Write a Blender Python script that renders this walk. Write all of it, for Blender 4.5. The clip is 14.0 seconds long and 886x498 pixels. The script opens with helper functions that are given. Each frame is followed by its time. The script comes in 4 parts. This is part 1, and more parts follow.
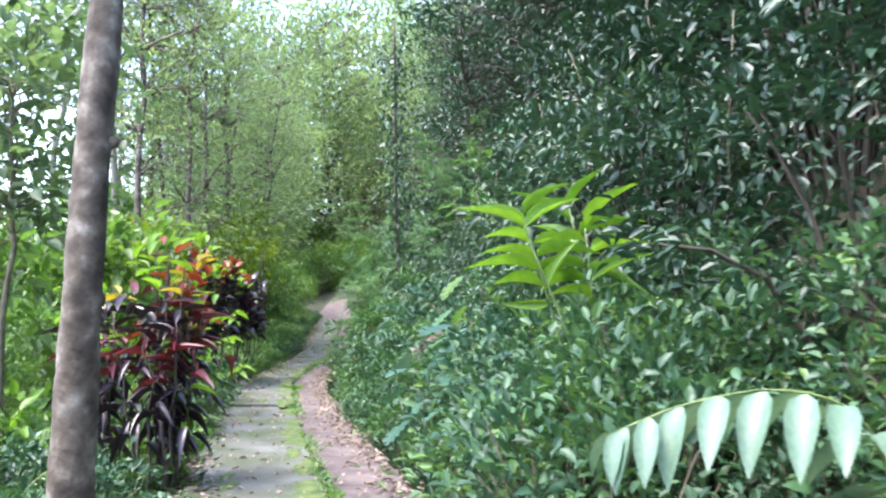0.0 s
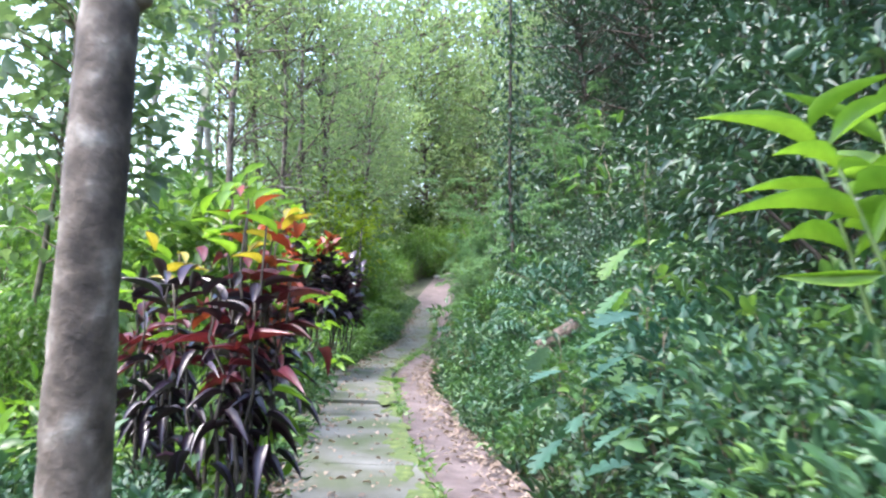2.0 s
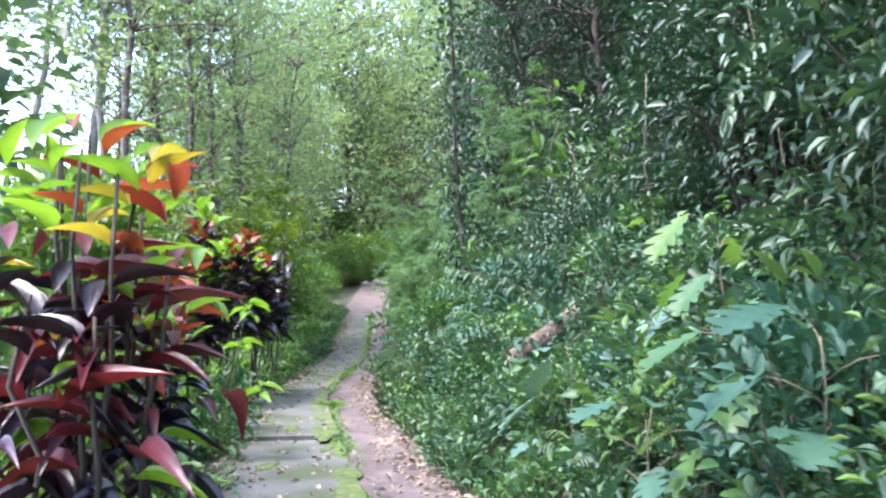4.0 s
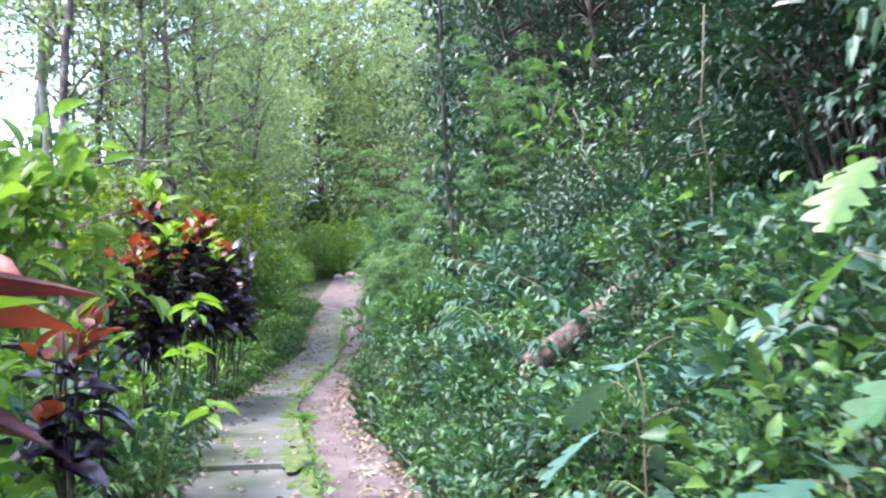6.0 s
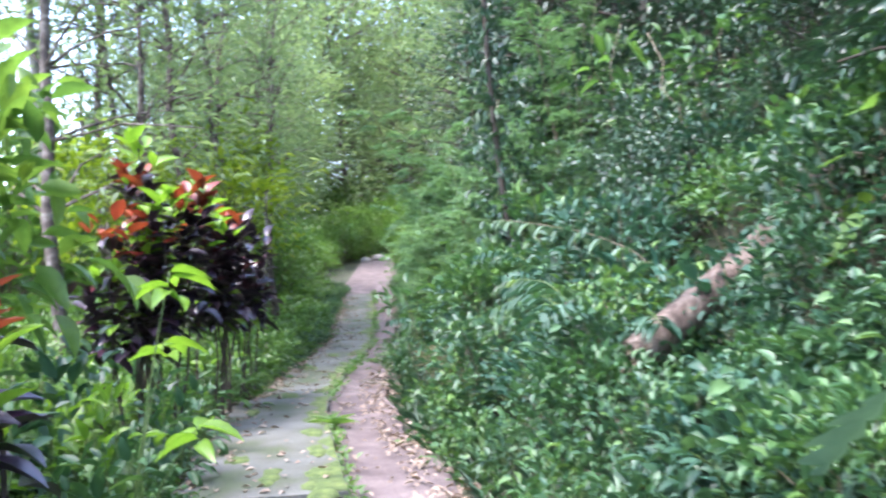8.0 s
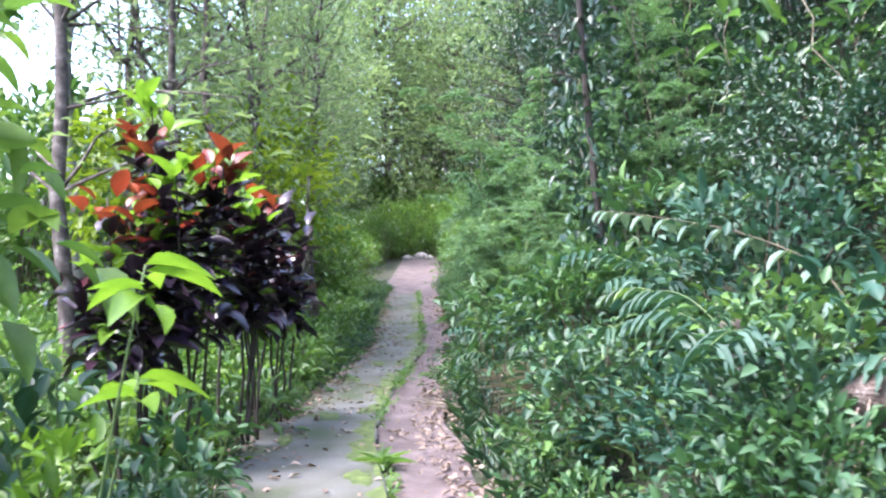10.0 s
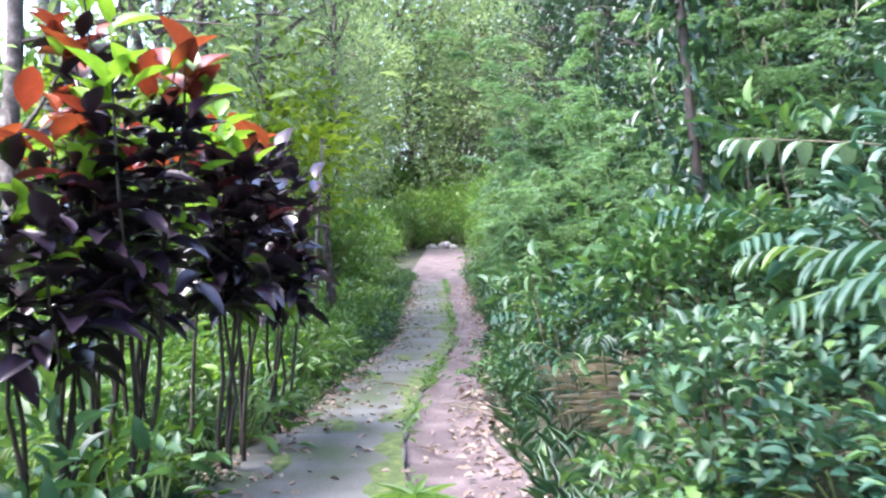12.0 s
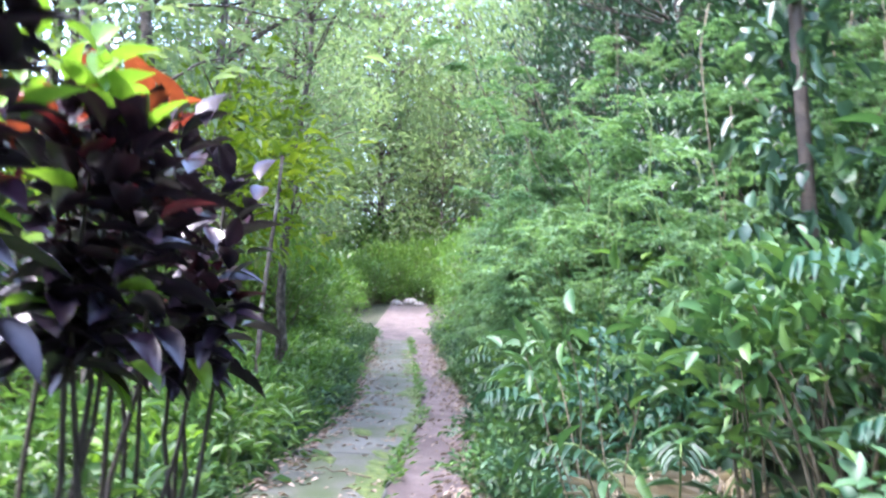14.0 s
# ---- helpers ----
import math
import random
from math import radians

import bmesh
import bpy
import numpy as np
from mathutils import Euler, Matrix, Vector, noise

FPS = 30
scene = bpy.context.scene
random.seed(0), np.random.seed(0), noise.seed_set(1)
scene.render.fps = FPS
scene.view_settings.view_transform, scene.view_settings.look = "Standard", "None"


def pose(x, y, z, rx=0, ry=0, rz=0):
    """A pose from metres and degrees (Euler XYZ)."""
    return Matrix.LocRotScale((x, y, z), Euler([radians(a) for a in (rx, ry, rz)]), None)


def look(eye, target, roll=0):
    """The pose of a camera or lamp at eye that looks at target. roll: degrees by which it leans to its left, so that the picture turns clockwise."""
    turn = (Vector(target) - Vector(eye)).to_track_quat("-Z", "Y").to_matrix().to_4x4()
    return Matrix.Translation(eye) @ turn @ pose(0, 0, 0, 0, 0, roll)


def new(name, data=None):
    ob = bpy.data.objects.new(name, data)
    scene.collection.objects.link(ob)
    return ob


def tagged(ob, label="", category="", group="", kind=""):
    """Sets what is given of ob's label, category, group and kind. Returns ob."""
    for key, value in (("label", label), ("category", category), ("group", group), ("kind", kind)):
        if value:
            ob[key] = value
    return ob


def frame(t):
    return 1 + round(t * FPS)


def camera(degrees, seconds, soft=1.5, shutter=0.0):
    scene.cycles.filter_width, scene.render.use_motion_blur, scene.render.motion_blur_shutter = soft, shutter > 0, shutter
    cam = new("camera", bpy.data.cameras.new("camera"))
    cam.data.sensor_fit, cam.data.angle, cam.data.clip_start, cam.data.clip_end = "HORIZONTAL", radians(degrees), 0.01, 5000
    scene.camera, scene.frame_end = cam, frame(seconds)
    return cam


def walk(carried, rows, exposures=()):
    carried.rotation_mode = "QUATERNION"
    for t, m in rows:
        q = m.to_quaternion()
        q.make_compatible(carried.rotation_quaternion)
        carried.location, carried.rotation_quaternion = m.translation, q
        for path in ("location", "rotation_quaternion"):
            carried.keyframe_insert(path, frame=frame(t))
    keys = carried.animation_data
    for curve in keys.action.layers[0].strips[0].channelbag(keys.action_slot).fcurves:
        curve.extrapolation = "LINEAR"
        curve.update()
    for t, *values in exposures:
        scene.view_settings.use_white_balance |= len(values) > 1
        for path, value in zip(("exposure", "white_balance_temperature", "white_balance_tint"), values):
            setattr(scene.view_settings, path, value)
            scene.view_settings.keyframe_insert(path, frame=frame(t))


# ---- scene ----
cam = camera(57.0, 14.0, soft=2.3, shutter=0.5)
PATH = [
    (0, (0.715, 0.123, 1.447), (0.932, 2.104, 1.616), 0.7),
    (0.5, (0.661, 0.642, 1.506), (0.834, 2.629, 1.647), 0.3),
    (1, (0.528, 1.109, 1.567), (0.559, 3.105, 1.687), 0.7),
    (1.5, (0.48, 1.508, 1.507), (0.607, 3.5, 1.632), -1.6),
    (2, (0.413, 2.152, 1.398), (0.406, 4.147, 1.534), 1.9),
    (2.5, (0.31, 2.842, 1.447), (0.47, 4.829, 1.604), 1.0),
    (5, (0.136, 5.058, 1.337), (0.344, 7.041, 1.487), -1.9),
    (5.5, (0.146, 5.471, 1.383), (0.496, 7.436, 1.514), -2.1),
    (6, (0.087, 6.041, 1.416), (0.335, 8.021, 1.552), -0.8),
    (6.5, (0.061, 6.468, 1.388), (0.44, 8.429, 1.498), -1.4),
    (7, (0.085, 6.795, 1.327), (0.298, 8.782, 1.409), 1.6),
    (7.5, (0.011, 7.506, 1.343), (0.362, 9.475, 1.383), -2.3),
    (8, (0.011, 7.957, 1.348), (0.197, 9.946, 1.442), -2.7),
    (8.5, (-0.073, 8.267, 1.438), (-0.003, 10.264, 1.536), -0.9),
    (11, (-0.215, 10.651, 1.355), (-0.09, 12.645, 1.449), -1.4),
    (11.5, (-0.228, 11.041, 1.308), (-0.129, 13.038, 1.366), -2.9),
    (12, (-0.321, 11.677, 1.24), (-0.283, 13.675, 1.322), -0.8),
    (12.5, (-0.38, 12.204, 1.34), (-0.156, 14.19, 1.415), -4.1),
    (13, (-0.337, 12.755, 1.391), (-0.219, 14.749, 1.506), -2.1),
    (13.5, (-0.432, 13.093, 1.422), (-0.325, 15.086, 1.546), -4.4),
    (14, (-0.456, 13.684, 1.247), (-0.332, 15.667, 1.475), 3.0),
]
EXPOSURES = [(0.0, 3.0, 6400, 17), (2.5, 3.02, 6300, 19), (5.0, 3.08, 6200, 21), (8.5, 3.16, 6120, 23), (11.0, 3.24, 6150, 26), (14.0, 3.54, 6000, 25)]
walk(cam, [(t, look(eye, target, roll)) for t, eye, target, roll in PATH], EXPOSURES)

# ---- light: hazy daylight through a forest, brightest ahead to the left ----
world = bpy.data.worlds.new("sky")
scene.world = world
world.use_nodes = True
wn = world.node_tree
sky = wn.nodes.new("ShaderNodeTexSky")
sky.sky_type, sky.sun_disc = "NISHITA", False
sky.sun_elevation, sky.sun_rotation = radians(66), radians(-112)
sky.dust_density, sky.air_density = 2.0, 1.2
wn.nodes["Background"].inputs[1].default_value = 0.15
wn.links.new(sky.outputs[0], wn.nodes["Background"].inputs[0])
sun_data = bpy.data.lights.new("sun", "SUN")
sun_data.energy, sun_data.angle, sun_data.color = 1.4, radians(26), (1.0, 0.97, 0.92)
sun = new("sun", sun_data)
sun.matrix_world = look((-10.0, -4.0, 24.0), (0, 0, 0))


# ---- materials ----
def material(name):
    m = bpy.data.materials.new(name)
    m.use_nodes = True
    t = m.node_tree
    return m, t, t.nodes["Principled BSDF"]


def ramp(t, stops, source):
    r = t.nodes.new("ShaderNodeValToRGB")
    els = r.color_ramp.elements
    while len(els) < len(stops):
        els.new(0.5)
    for e, (p, c) in zip(els, stops):
        e.position, e.color = p, (*c, 1)
    t.links.new(source, r.inputs[0])
    return r.outputs[0]


def noise_tex(t, scale, detail=4.0, rough=0.55, coord="Object"):
    n = t.nodes.new("ShaderNodeTexNoise")
    n.inputs["Scale"].default_value, n.inputs["Detail"].default_value, n.inputs["Roughness"].default_value = scale, detail, rough
    c = t.nodes.new("ShaderNodeTexCoord")
    t.links.new(c.outputs[coord], n.inputs["Vector"])
    return n.outputs[0]


def bump(t, p, height, strength, distance=0.01):
    b = t.nodes.new("ShaderNodeBump")
    b.inputs["Strength"].default_value, b.inputs["Distance"].default_value = strength, distance
    t.links.new(height, b.inputs["Height"])
    t.links.new(b.outputs[0], p.inputs["Normal"])


def mix_col(t, fac, a, b, mode="MIX"):
    n = t.nodes.new("ShaderNodeMix")
    n.data_type, n.blend_type = "RGBA", mode
    for sock, v in ((n.inputs[0], fac), (n.inputs[6], a), (n.inputs[7], b)):
        if isinstance(v, (int, float)):
            sock.default_value = v
        elif isinstance(v, tuple):
            sock.default_value = (*v, 1)
        else:
            t.links.new(v, sock)
    return n.outputs[2]


def leaf_material(name, stops, rough=0.38, through_light=0.35, spots=0.25, spec=0.5):
    """Leaf: each blade its own shade, mottling, and light that passes through it."""
    m, t, p = material(name)
    geo = t.nodes.new("ShaderNodeNewGeometry")
    info = t.nodes.new("ShaderNodeObjectInfo")
    add = t.nodes.new("ShaderNodeMath")
    add.operation = "MULTIPLY_ADD"
    t.links.new(info.outputs["Random"], add.inputs[0])
    add.inputs[1].default_value = 0.4
    sc = t.nodes.new("ShaderNodeMath")
    sc.operation = "MULTIPLY"
    t.links.new(geo.outputs["Random Per Island"], sc.inputs[0])
    sc.inputs[1].default_value = 0.6
    t.links.new(sc.outputs[0], add.inputs[2])
    col = ramp(t, stops, add.outputs[0])
    mott = ramp(t, [(0.35, (0.55, 0.6, 0.5)), (0.65, (1.15, 1.1, 1.0))], noise_tex(t, 14.0))
    col = mix_col(t, spots * 2, col, mott, "MULTIPLY")
    t.links.new(col, p.inputs["Base Color"])
    p.inputs["Roughness"].default_value = rough
    p.inputs["Specular IOR Level"].default_value = spec
    bump(t, p, noise_tex(t, 45.0, 3.0), 0.35, 0.004)
    tr = t.nodes.new("ShaderNodeBsdfTranslucent")
    warm = mix_col(t, 1.0, col, (1.3, 1.32, 0.8), "MULTIPLY")
    t.links.new(warm, tr.inputs["Color"])
    mx = t.nodes.new("ShaderNodeMixShader")
    mx.inputs[0].default_value = through_light
    t.links.new(p.outputs[0], mx.inputs[1])
    t.links.new(tr.outputs[0], mx.inputs[2])
    t.links.new(mx.outputs[0], t.nodes["Material Output"].inputs[0])
    return m


def solid(name, stops, scale, rough=0.8, relief=0.5, distance=0.01, fine=60.0, stretch=None):
    """Bark, soil, concrete: colour at two scales and relief."""
    m, t, p = material(name)
    n1 = t.nodes.new("ShaderNodeTexNoise")
    n1.inputs["Scale"].default_value, n1.inputs["Detail"].default_value = scale, 6.0
    c = t.nodes.new("ShaderNodeTexCoord")
    src = c.outputs["Object"]
    if stretch:
        mp = t.nodes.new("ShaderNodeMapping")
        mp.inputs["Scale"].default_value = stretch
        t.links.new(src, mp.inputs[0])
        src = mp.outputs[0]
    t.links.new(src, n1.inputs["Vector"])
    n2 = noise_tex(t, fine, 3.0)
    col = ramp(t, stops, n1.outputs[0])
    col = mix_col(t, 0.55, col, ramp(t, [(0.3, (0.6, 0.6, 0.6)), (0.7, (1.25, 1.22, 1.2))], n2), "MULTIPLY")
    t.links.new(col, p.inputs["Base Color"])
    p.inputs["Roughness"].default_value = rough
    hsum = t.nodes.new("ShaderNodeMath")
    hsum.operation = "ADD"
    t.links.new(n1.outputs[0], hsum.inputs[0])
    t.links.new(n2, hsum.inputs[1])
    bump(t, p, hsum.outputs[0], relief, distance)
    return m


G = leaf_material
M_SHRUB = G("broad_leaf", [(0.0, (0.013, 0.042, 0.025)), (0.45, (0.034, 0.09, 0.05)), (0.8, (0.068, 0.148, 0.066)), (1.0, (0.15, 0.26, 0.06))], rough=0.45, spec=0.38, through_light=0.26)
M_FRESH = G("fresh_leaf", [(0.0, (0.022, 0.07, 0.03)), (0.5, (0.052, 0.13, 0.048)), (1.0, (0.13, 0.24, 0.055))], rough=0.45, through_light=0.28, spec=0.36)
M_DARK = G("dark_leaf", [(0.0, (0.01, 0.03, 0.02)), (0.55, (0.024, 0.062, 0.038)), (0.85, (0.042, 0.1, 0.055)), (1.0, (0.09, 0.16, 0.06))], rough=0.4, through_light=0.16, spec=0.45)
M_BRIGHT = G("bright_leaf", [(0.0, (0.05, 0.12, 0.035)), (0.5, (0.085, 0.18, 0.045)), (1.0, (0.15, 0.26, 0.05))], through_light=0.45)
M_FEATHER = G("feather_leaf", [(0.0, (0.06, 0.14, 0.07)), (0.5, (0.1, 0.2, 0.1)), (1.0, (0.16, 0.28, 0.11))], through_light=0.45, rough=0.5, spec=0.35)
M_TREE = G("tree_leaf", [(0.0, (0.065, 0.12, 0.065)), (0.5, (0.1, 0.165, 0.09)), (1.0, (0.15, 0.22, 0.1))], through_light=0.5, rough=0.45)
# tree leaf again, lightened and greyed: forest haze put into the leaf colour
M_HAZYTREE = G("hazy_tree_leaf", [(0.0, (0.09, 0.15, 0.085)), (0.5, (0.14, 0.21, 0.12)), (1.0, (0.2, 0.28, 0.14))], through_light=0.55, rough=0.5, spec=0.4)
M_OLIVE = G("olive_leaf", [(0.0, (0.1, 0.17, 0.02)), (0.6, (0.17, 0.26, 0.02)), (1.0, (0.26, 0.34, 0.03))], through_light=0.5)
M_BLUE = G("blue_green_leaf", [(0.0, (0.016, 0.062, 0.04)), (0.6, (0.038, 0.105, 0.07)), (1.0, (0.09, 0.18, 0.115))], rough=0.5, through_light=0.22, spec=0.3)
M_PURPLE = G("purple_leaf", [(0.0, (0.01, 0.008, 0.016)), (0.6, (0.018, 0.011, 0.022)), (1.0, (0.045, 0.012, 0.022))], rough=0.3, through_light=0.06, spec=0.55)
M_RED = G("red_leaf", [(0.0, (0.1, 0.016, 0.016)), (0.5, (0.2, 0.035, 0.022)), (1.0, (0.34, 0.095, 0.035))], rough=0.4, through_light=0.3)
M_MAROON = G("maroon_leaf", [(0.0, (0.035, 0.008, 0.014)), (0.5, (0.08, 0.01, 0.02)), (1.0, (0.15, 0.02, 0.025))], rough=0.35, through_light=0.25)
M_YELLOW = G("yellow_leaf", [(0.0, (0.2, 0.2, 0.03)), (1.0, (0.34, 0.26, 0.03))], through_light=0.4)
M_PALE = G("pale_leaf", [(0.0, (0.09, 0.17, 0.12)), (1.0, (0.16, 0.25, 0.19))], rough=0.42, through_light=0.25, spec=0.4)
M_GLAUC = G("glaucous_leaf", [(0.0, (0.05, 0.115, 0.09)), (1.0, (0.1, 0.185, 0.155))], rough=0.5, through_light=0.2, spec=0.35)
M_LIME = G("lime_leaf", [(0.0, (0.1, 0.22, 0.025)), (1.0, (0.18, 0.33, 0.035))], through_light=0.45)
M_STRAW = G("straw_leaf", [(0.0, (0.26, 0.22, 0.18)), (0.5, (0.4, 0.355, 0.3)), (1.0, (0.56, 0.51, 0.45))], rough=0.75, through_light=0.15, spots=0.08)
M_DRY = G("dry_leaf", [(0.0, (0.12, 0.085, 0.065)), (0.5, (0.22, 0.165, 0.13)), (1.0, (0.42, 0.36, 0.3))], rough=0.7, through_light=0.1)
M_BARK = solid("grey_bark", [(0.3, (0.022, 0.016, 0.011)), (0.43, (0.06, 0.045, 0.033)), (0.54, (0.105, 0.083, 0.065)), (0.62, (0.165, 0.14, 0.115)), (0.74, (0.3, 0.275, 0.24))], 7.0, relief=0.6, distance=0.012, fine=30.0, stretch=(1, 1, 1.0))
M_DARKSTEM = solid("dark_stem", [(0.3, (0.025, 0.02, 0.016)), (0.7, (0.07, 0.055, 0.04))], 9.0)
M_PALEBARK = solid("pale_bark", [(0.3, (0.13, 0.12, 0.1)), (0.7, (0.32, 0.3, 0.27))], 4.0, stretch=(1, 1, 0.4))
M_STEM = solid("brown_stem", [(0.3, (0.06, 0.05, 0.03)), (0.7, (0.16, 0.14, 0.09))], 9.0)
M_GREENSTEM = solid("green_stem", [(0.3, (0.06, 0.12, 0.03)), (0.7, (0.14, 0.2, 0.06))], 9.0, rough=0.5)
M_GROUND = solid("forest_soil", [(0.3, (0.012, 0.02, 0.008)), (0.5, (0.028, 0.038, 0.016)), (0.7, (0.06, 0.05, 0.03))], 1.6, rough=0.95, relief=0.9, distance=0.05, fine=25.0)
M_DIRT = solid("trodden_dirt", [(0.3, (0.06, 0.045, 0.042)), (0.5, (0.1, 0.078, 0.074)), (0.7, (0.16, 0.13, 0.122))], 2.5, rough=0.95, relief=0.8, distance=0.02, fine=40.0)
M_MOULD = solid("leaf_mould", [(0.3, (0.05, 0.04, 0.03)), (0.5, (0.09, 0.072, 0.058)), (0.7, (0.15, 0.125, 0.105))], 5.0, rough=0.95, relief=0.9, distance=0.03, fine=35.0)
M_CONC = solid("mossy_concrete", [(0.3, (0.04, 0.06, 0.02)), (0.42, (0.055, 0.068, 0.038)), (0.5, (0.076, 0.08, 0.064)), (0.6, (0.096, 0.102, 0.088)), (0.75, (0.14, 0.144, 0.13))], 1.7, rough=0.85, relief=0.6, distance=0.006, fine=50.0)
M_MOSS = solid("moss", [(0.3, (0.035, 0.06, 0.014)), (0.5, (0.065, 0.1, 0.024)), (0.7, (0.115, 0.15, 0.036))], 9.0, rough=0.95, relief=1.0)
M_WOOD = solid("weathered_log", [(0.3, (0.045, 0.03, 0.022)), (0.5, (0.095, 0.068, 0.052)), (0.7, (0.2, 0.165, 0.135))], 6.0, relief=0.9, distance=0.02, stretch=(3, 3, 0.6))

# ---- mesh helpers ----
rng = np.random.default_rng(7)


def unit(v):
    return v / np.maximum(np.linalg.norm(v, axis=-1, keepdims=True), 1e-9)


class Build:
    """Collects vertices and faces (three or four corners) with a material slot each."""

    def __init__(self):
        self.v, self.f, self.s, self.n = [], [], [], 0

    def add(self, verts, faces, slot=0):
        verts = np.asarray(verts, float).reshape(-1, 3)
        for f in faces:
            f = np.asarray(f) + self.n
            self.f.append(f)
            self.s.append(np.full(len(f), slot))
        self.v.append(verts)
        self.n += len(verts)
        return self

    def mesh(self, name, mats, smooth=True):
        me = bpy.data.meshes.new(name)
        v = np.concatenate(self.v)
        idx = np.concatenate([f.ravel() for f in self.f])
        tot = np.concatenate([np.full(len(f), f.shape[1]) for f in self.f])
        slots = np.concatenate(self.s)
        me.vertices.add(len(v))
        me.vertices.foreach_set("co", v.ravel())
        me.loops.add(len(idx))
        me.loops.foreach_set("vertex_index", idx)
        me.polygons.add(len(tot))
        me.polygons.foreach_set("loop_start", np.concatenate([[0], np.cumsum(tot)[:-1]]))
        me.polygons.foreach_set("loop_total", tot)
        me.polygons.foreach_set("material_index", slots)
        me.polygons.foreach_set("use_smooth", np.full(len(tot), smooth))
        for m in mats if isinstance(mats, (list, tuple)) else [mats]:
            me.materials.append(m)
        me.update(calc_edges=True)
        me.validate()
        return me


def part(name, me, parent, label="", m=None):
    ob = new(name, me)
    ob.parent = parent
    if m is not None:
        ob.matrix_basis = m
    return tagged(ob, label)


# leaf blades along +y, one long, half width 0.5 at scale one
def blade(rows, fold, droop, shape):
    """Blade of given rows across; shape(u) is the half width."""
    v, f3, f4 = [(0, 0, 0)], [], []
    us = np.linspace(0, 1, rows + 2)[1:-1]
    for u in us:
        w, z = shape(u), -droop * u * u
        v += [(-w, u, z + fold * w), (0, u, z), (w, u, z + fold * w)]
    v.append((0, 1, -droop))
    f3 += [(0, 2, 1), (0, 3, 2)]
    for i in range(rows - 1):
        a = 1 + 3 * i
        f4 += [(a, a + 1, a + 4, a + 3), (a + 1, a + 2, a + 5, a + 4)]
    a, tip = 1 + 3 * (rows - 1), len(v) - 1
    f3 += [(a, a + 1, tip), (a + 1, a + 2, tip)]
    return np.array(v, float), [np.array(f3)] + ([np.array(f4)] if f4 else [])


OVAL = lambda u: 0.5 * math.sin(math.pi * u ** 0.8) ** 0.8
LANCE = lambda u: 0.5 * math.sin(math.pi * u ** 0.65)
B_SMALL = blade(1, 0.35, 0.12, lambda u: 0.5)
B_MID = blade(2, 0.35, 0.2, OVAL)
B_BIG = blade(4, 0.3, 0.25, OVAL)
B_STRAW = blade(2, 0.2, 0.04, LANCE)
B_LONG = blade(5, 0.35, 0.35, LANCE)


def leaves(b, pos, fwd, up, length, width, tpl=B_SMALL, slot=0):
    """Adds one blade a position, pointing along fwd, face towards up."""
    tv, tf = tpl
    pos, fwd = np.atleast_2d(pos).astype(float), unit(np.atleast_2d(fwd).astype(float))
    n = len(pos)
    up = np.broadcast_to(np.asarray(up, float), (n, 3))
    side = unit(np.cross(fwd, up) + 1e-6)
    nor = np.cross(side, fwd)
    length, width = np.broadcast_to(length, n), np.broadcast_to(width, n)
    v = pos[:, None] + tv[None, :, 1:2] * fwd[:, None] * length[:, None, None] + tv[None, :, 0:1] * side[:, None] * width[:, None, None] + tv[None, :, 2:3] * nor[:, None] * length[:, None, None]
    off = (np.arange(n) * len(tv))[:, None, None]
    b.add(v.reshape(-1, 3), [(f[None] + off).reshape(-1, f.shape[1]) for f in tf], slot)


def tube(b, pts, radii, sides=6, slot=0, cap=True):
    """Round tapered tube along points."""
    pts = np.asarray(pts, float)
    n = len(pts)
    radii = np.broadcast_to(radii, n)
    d = unit(np.gradient(pts, axis=0))
    ref = np.array([1.0, 0.0, 0.0]) if abs(d[0][0]) < 0.8 else np.array([0.0, 1.0, 0.0])
    s = unit(np.cross(d, ref))
    u = np.cross(d, s)
    a = np.linspace(0, 2 * np.pi, sides, endpoint=False)
    ring = pts[:, None] + radii[:, None, None] * (np.cos(a)[None, :, None] * s[:, None] + np.sin(a)[None, :, None] * u[:, None])
    i = np.arange(sides)
    j = (i + 1) % sides
    q = np.concatenate([np.stack([k * sides + i, k * sides + j, (k + 1) * sides + j, (k + 1) * sides + i], 1) for k in range(n - 1)])
    fs = [q]
    v = ring.reshape(-1, 3)
    if cap:
        v = np.concatenate([v, pts[-1:], pts[:1]])
        c = n * sides
        fs.append(np.stack([(n - 1) * sides + i, (n - 1) * sides + j, np.full(sides, c)], 1))
        fs.append(np.stack([j, i, np.full(sides, c + 1)], 1))
    b.add(v, fs, slot)


def curve_pts(a, c, sag, n=6, r=None, wob=0.0):
    a, c = np.asarray(a, float), np.asarray(c, float)
    u = np.linspace(0, 1, n)[:, None]
    p = a + (c - a) * u
    p[:, 2] += sag * np.sin(np.pi * u[:, 0])
    if wob:
        p[1:-1] += r.normal(0, wob, (n - 2, 3))
    return p


# ---- plan of the path: right edge of the slabs, height of the ground ----
EDGE_Y = [-60, 0, 6.7, 10.9, 15.9, 18.0, 21.0, 25.0, 40.0, 60.0, 200.0]
EDGE_X = [3.5, 1.24, 0.58, 0.08, -0.42, -0.55, -0.33, 0.1, 0.22, 0.9, 6.0]
SLAB = 0.92


def edge(y):
    y = np.asarray(y, float)
    return (np.interp(y - 0.8, EDGE_Y, EDGE_X) + np.interp(y, EDGE_Y, EDGE_X) + np.interp(y + 0.8, EDGE_Y, EDGE_X)) / 3


def slab_width(y):
    return np.where(np.asarray(y, float) < 17.9, 1.18, 0.92)


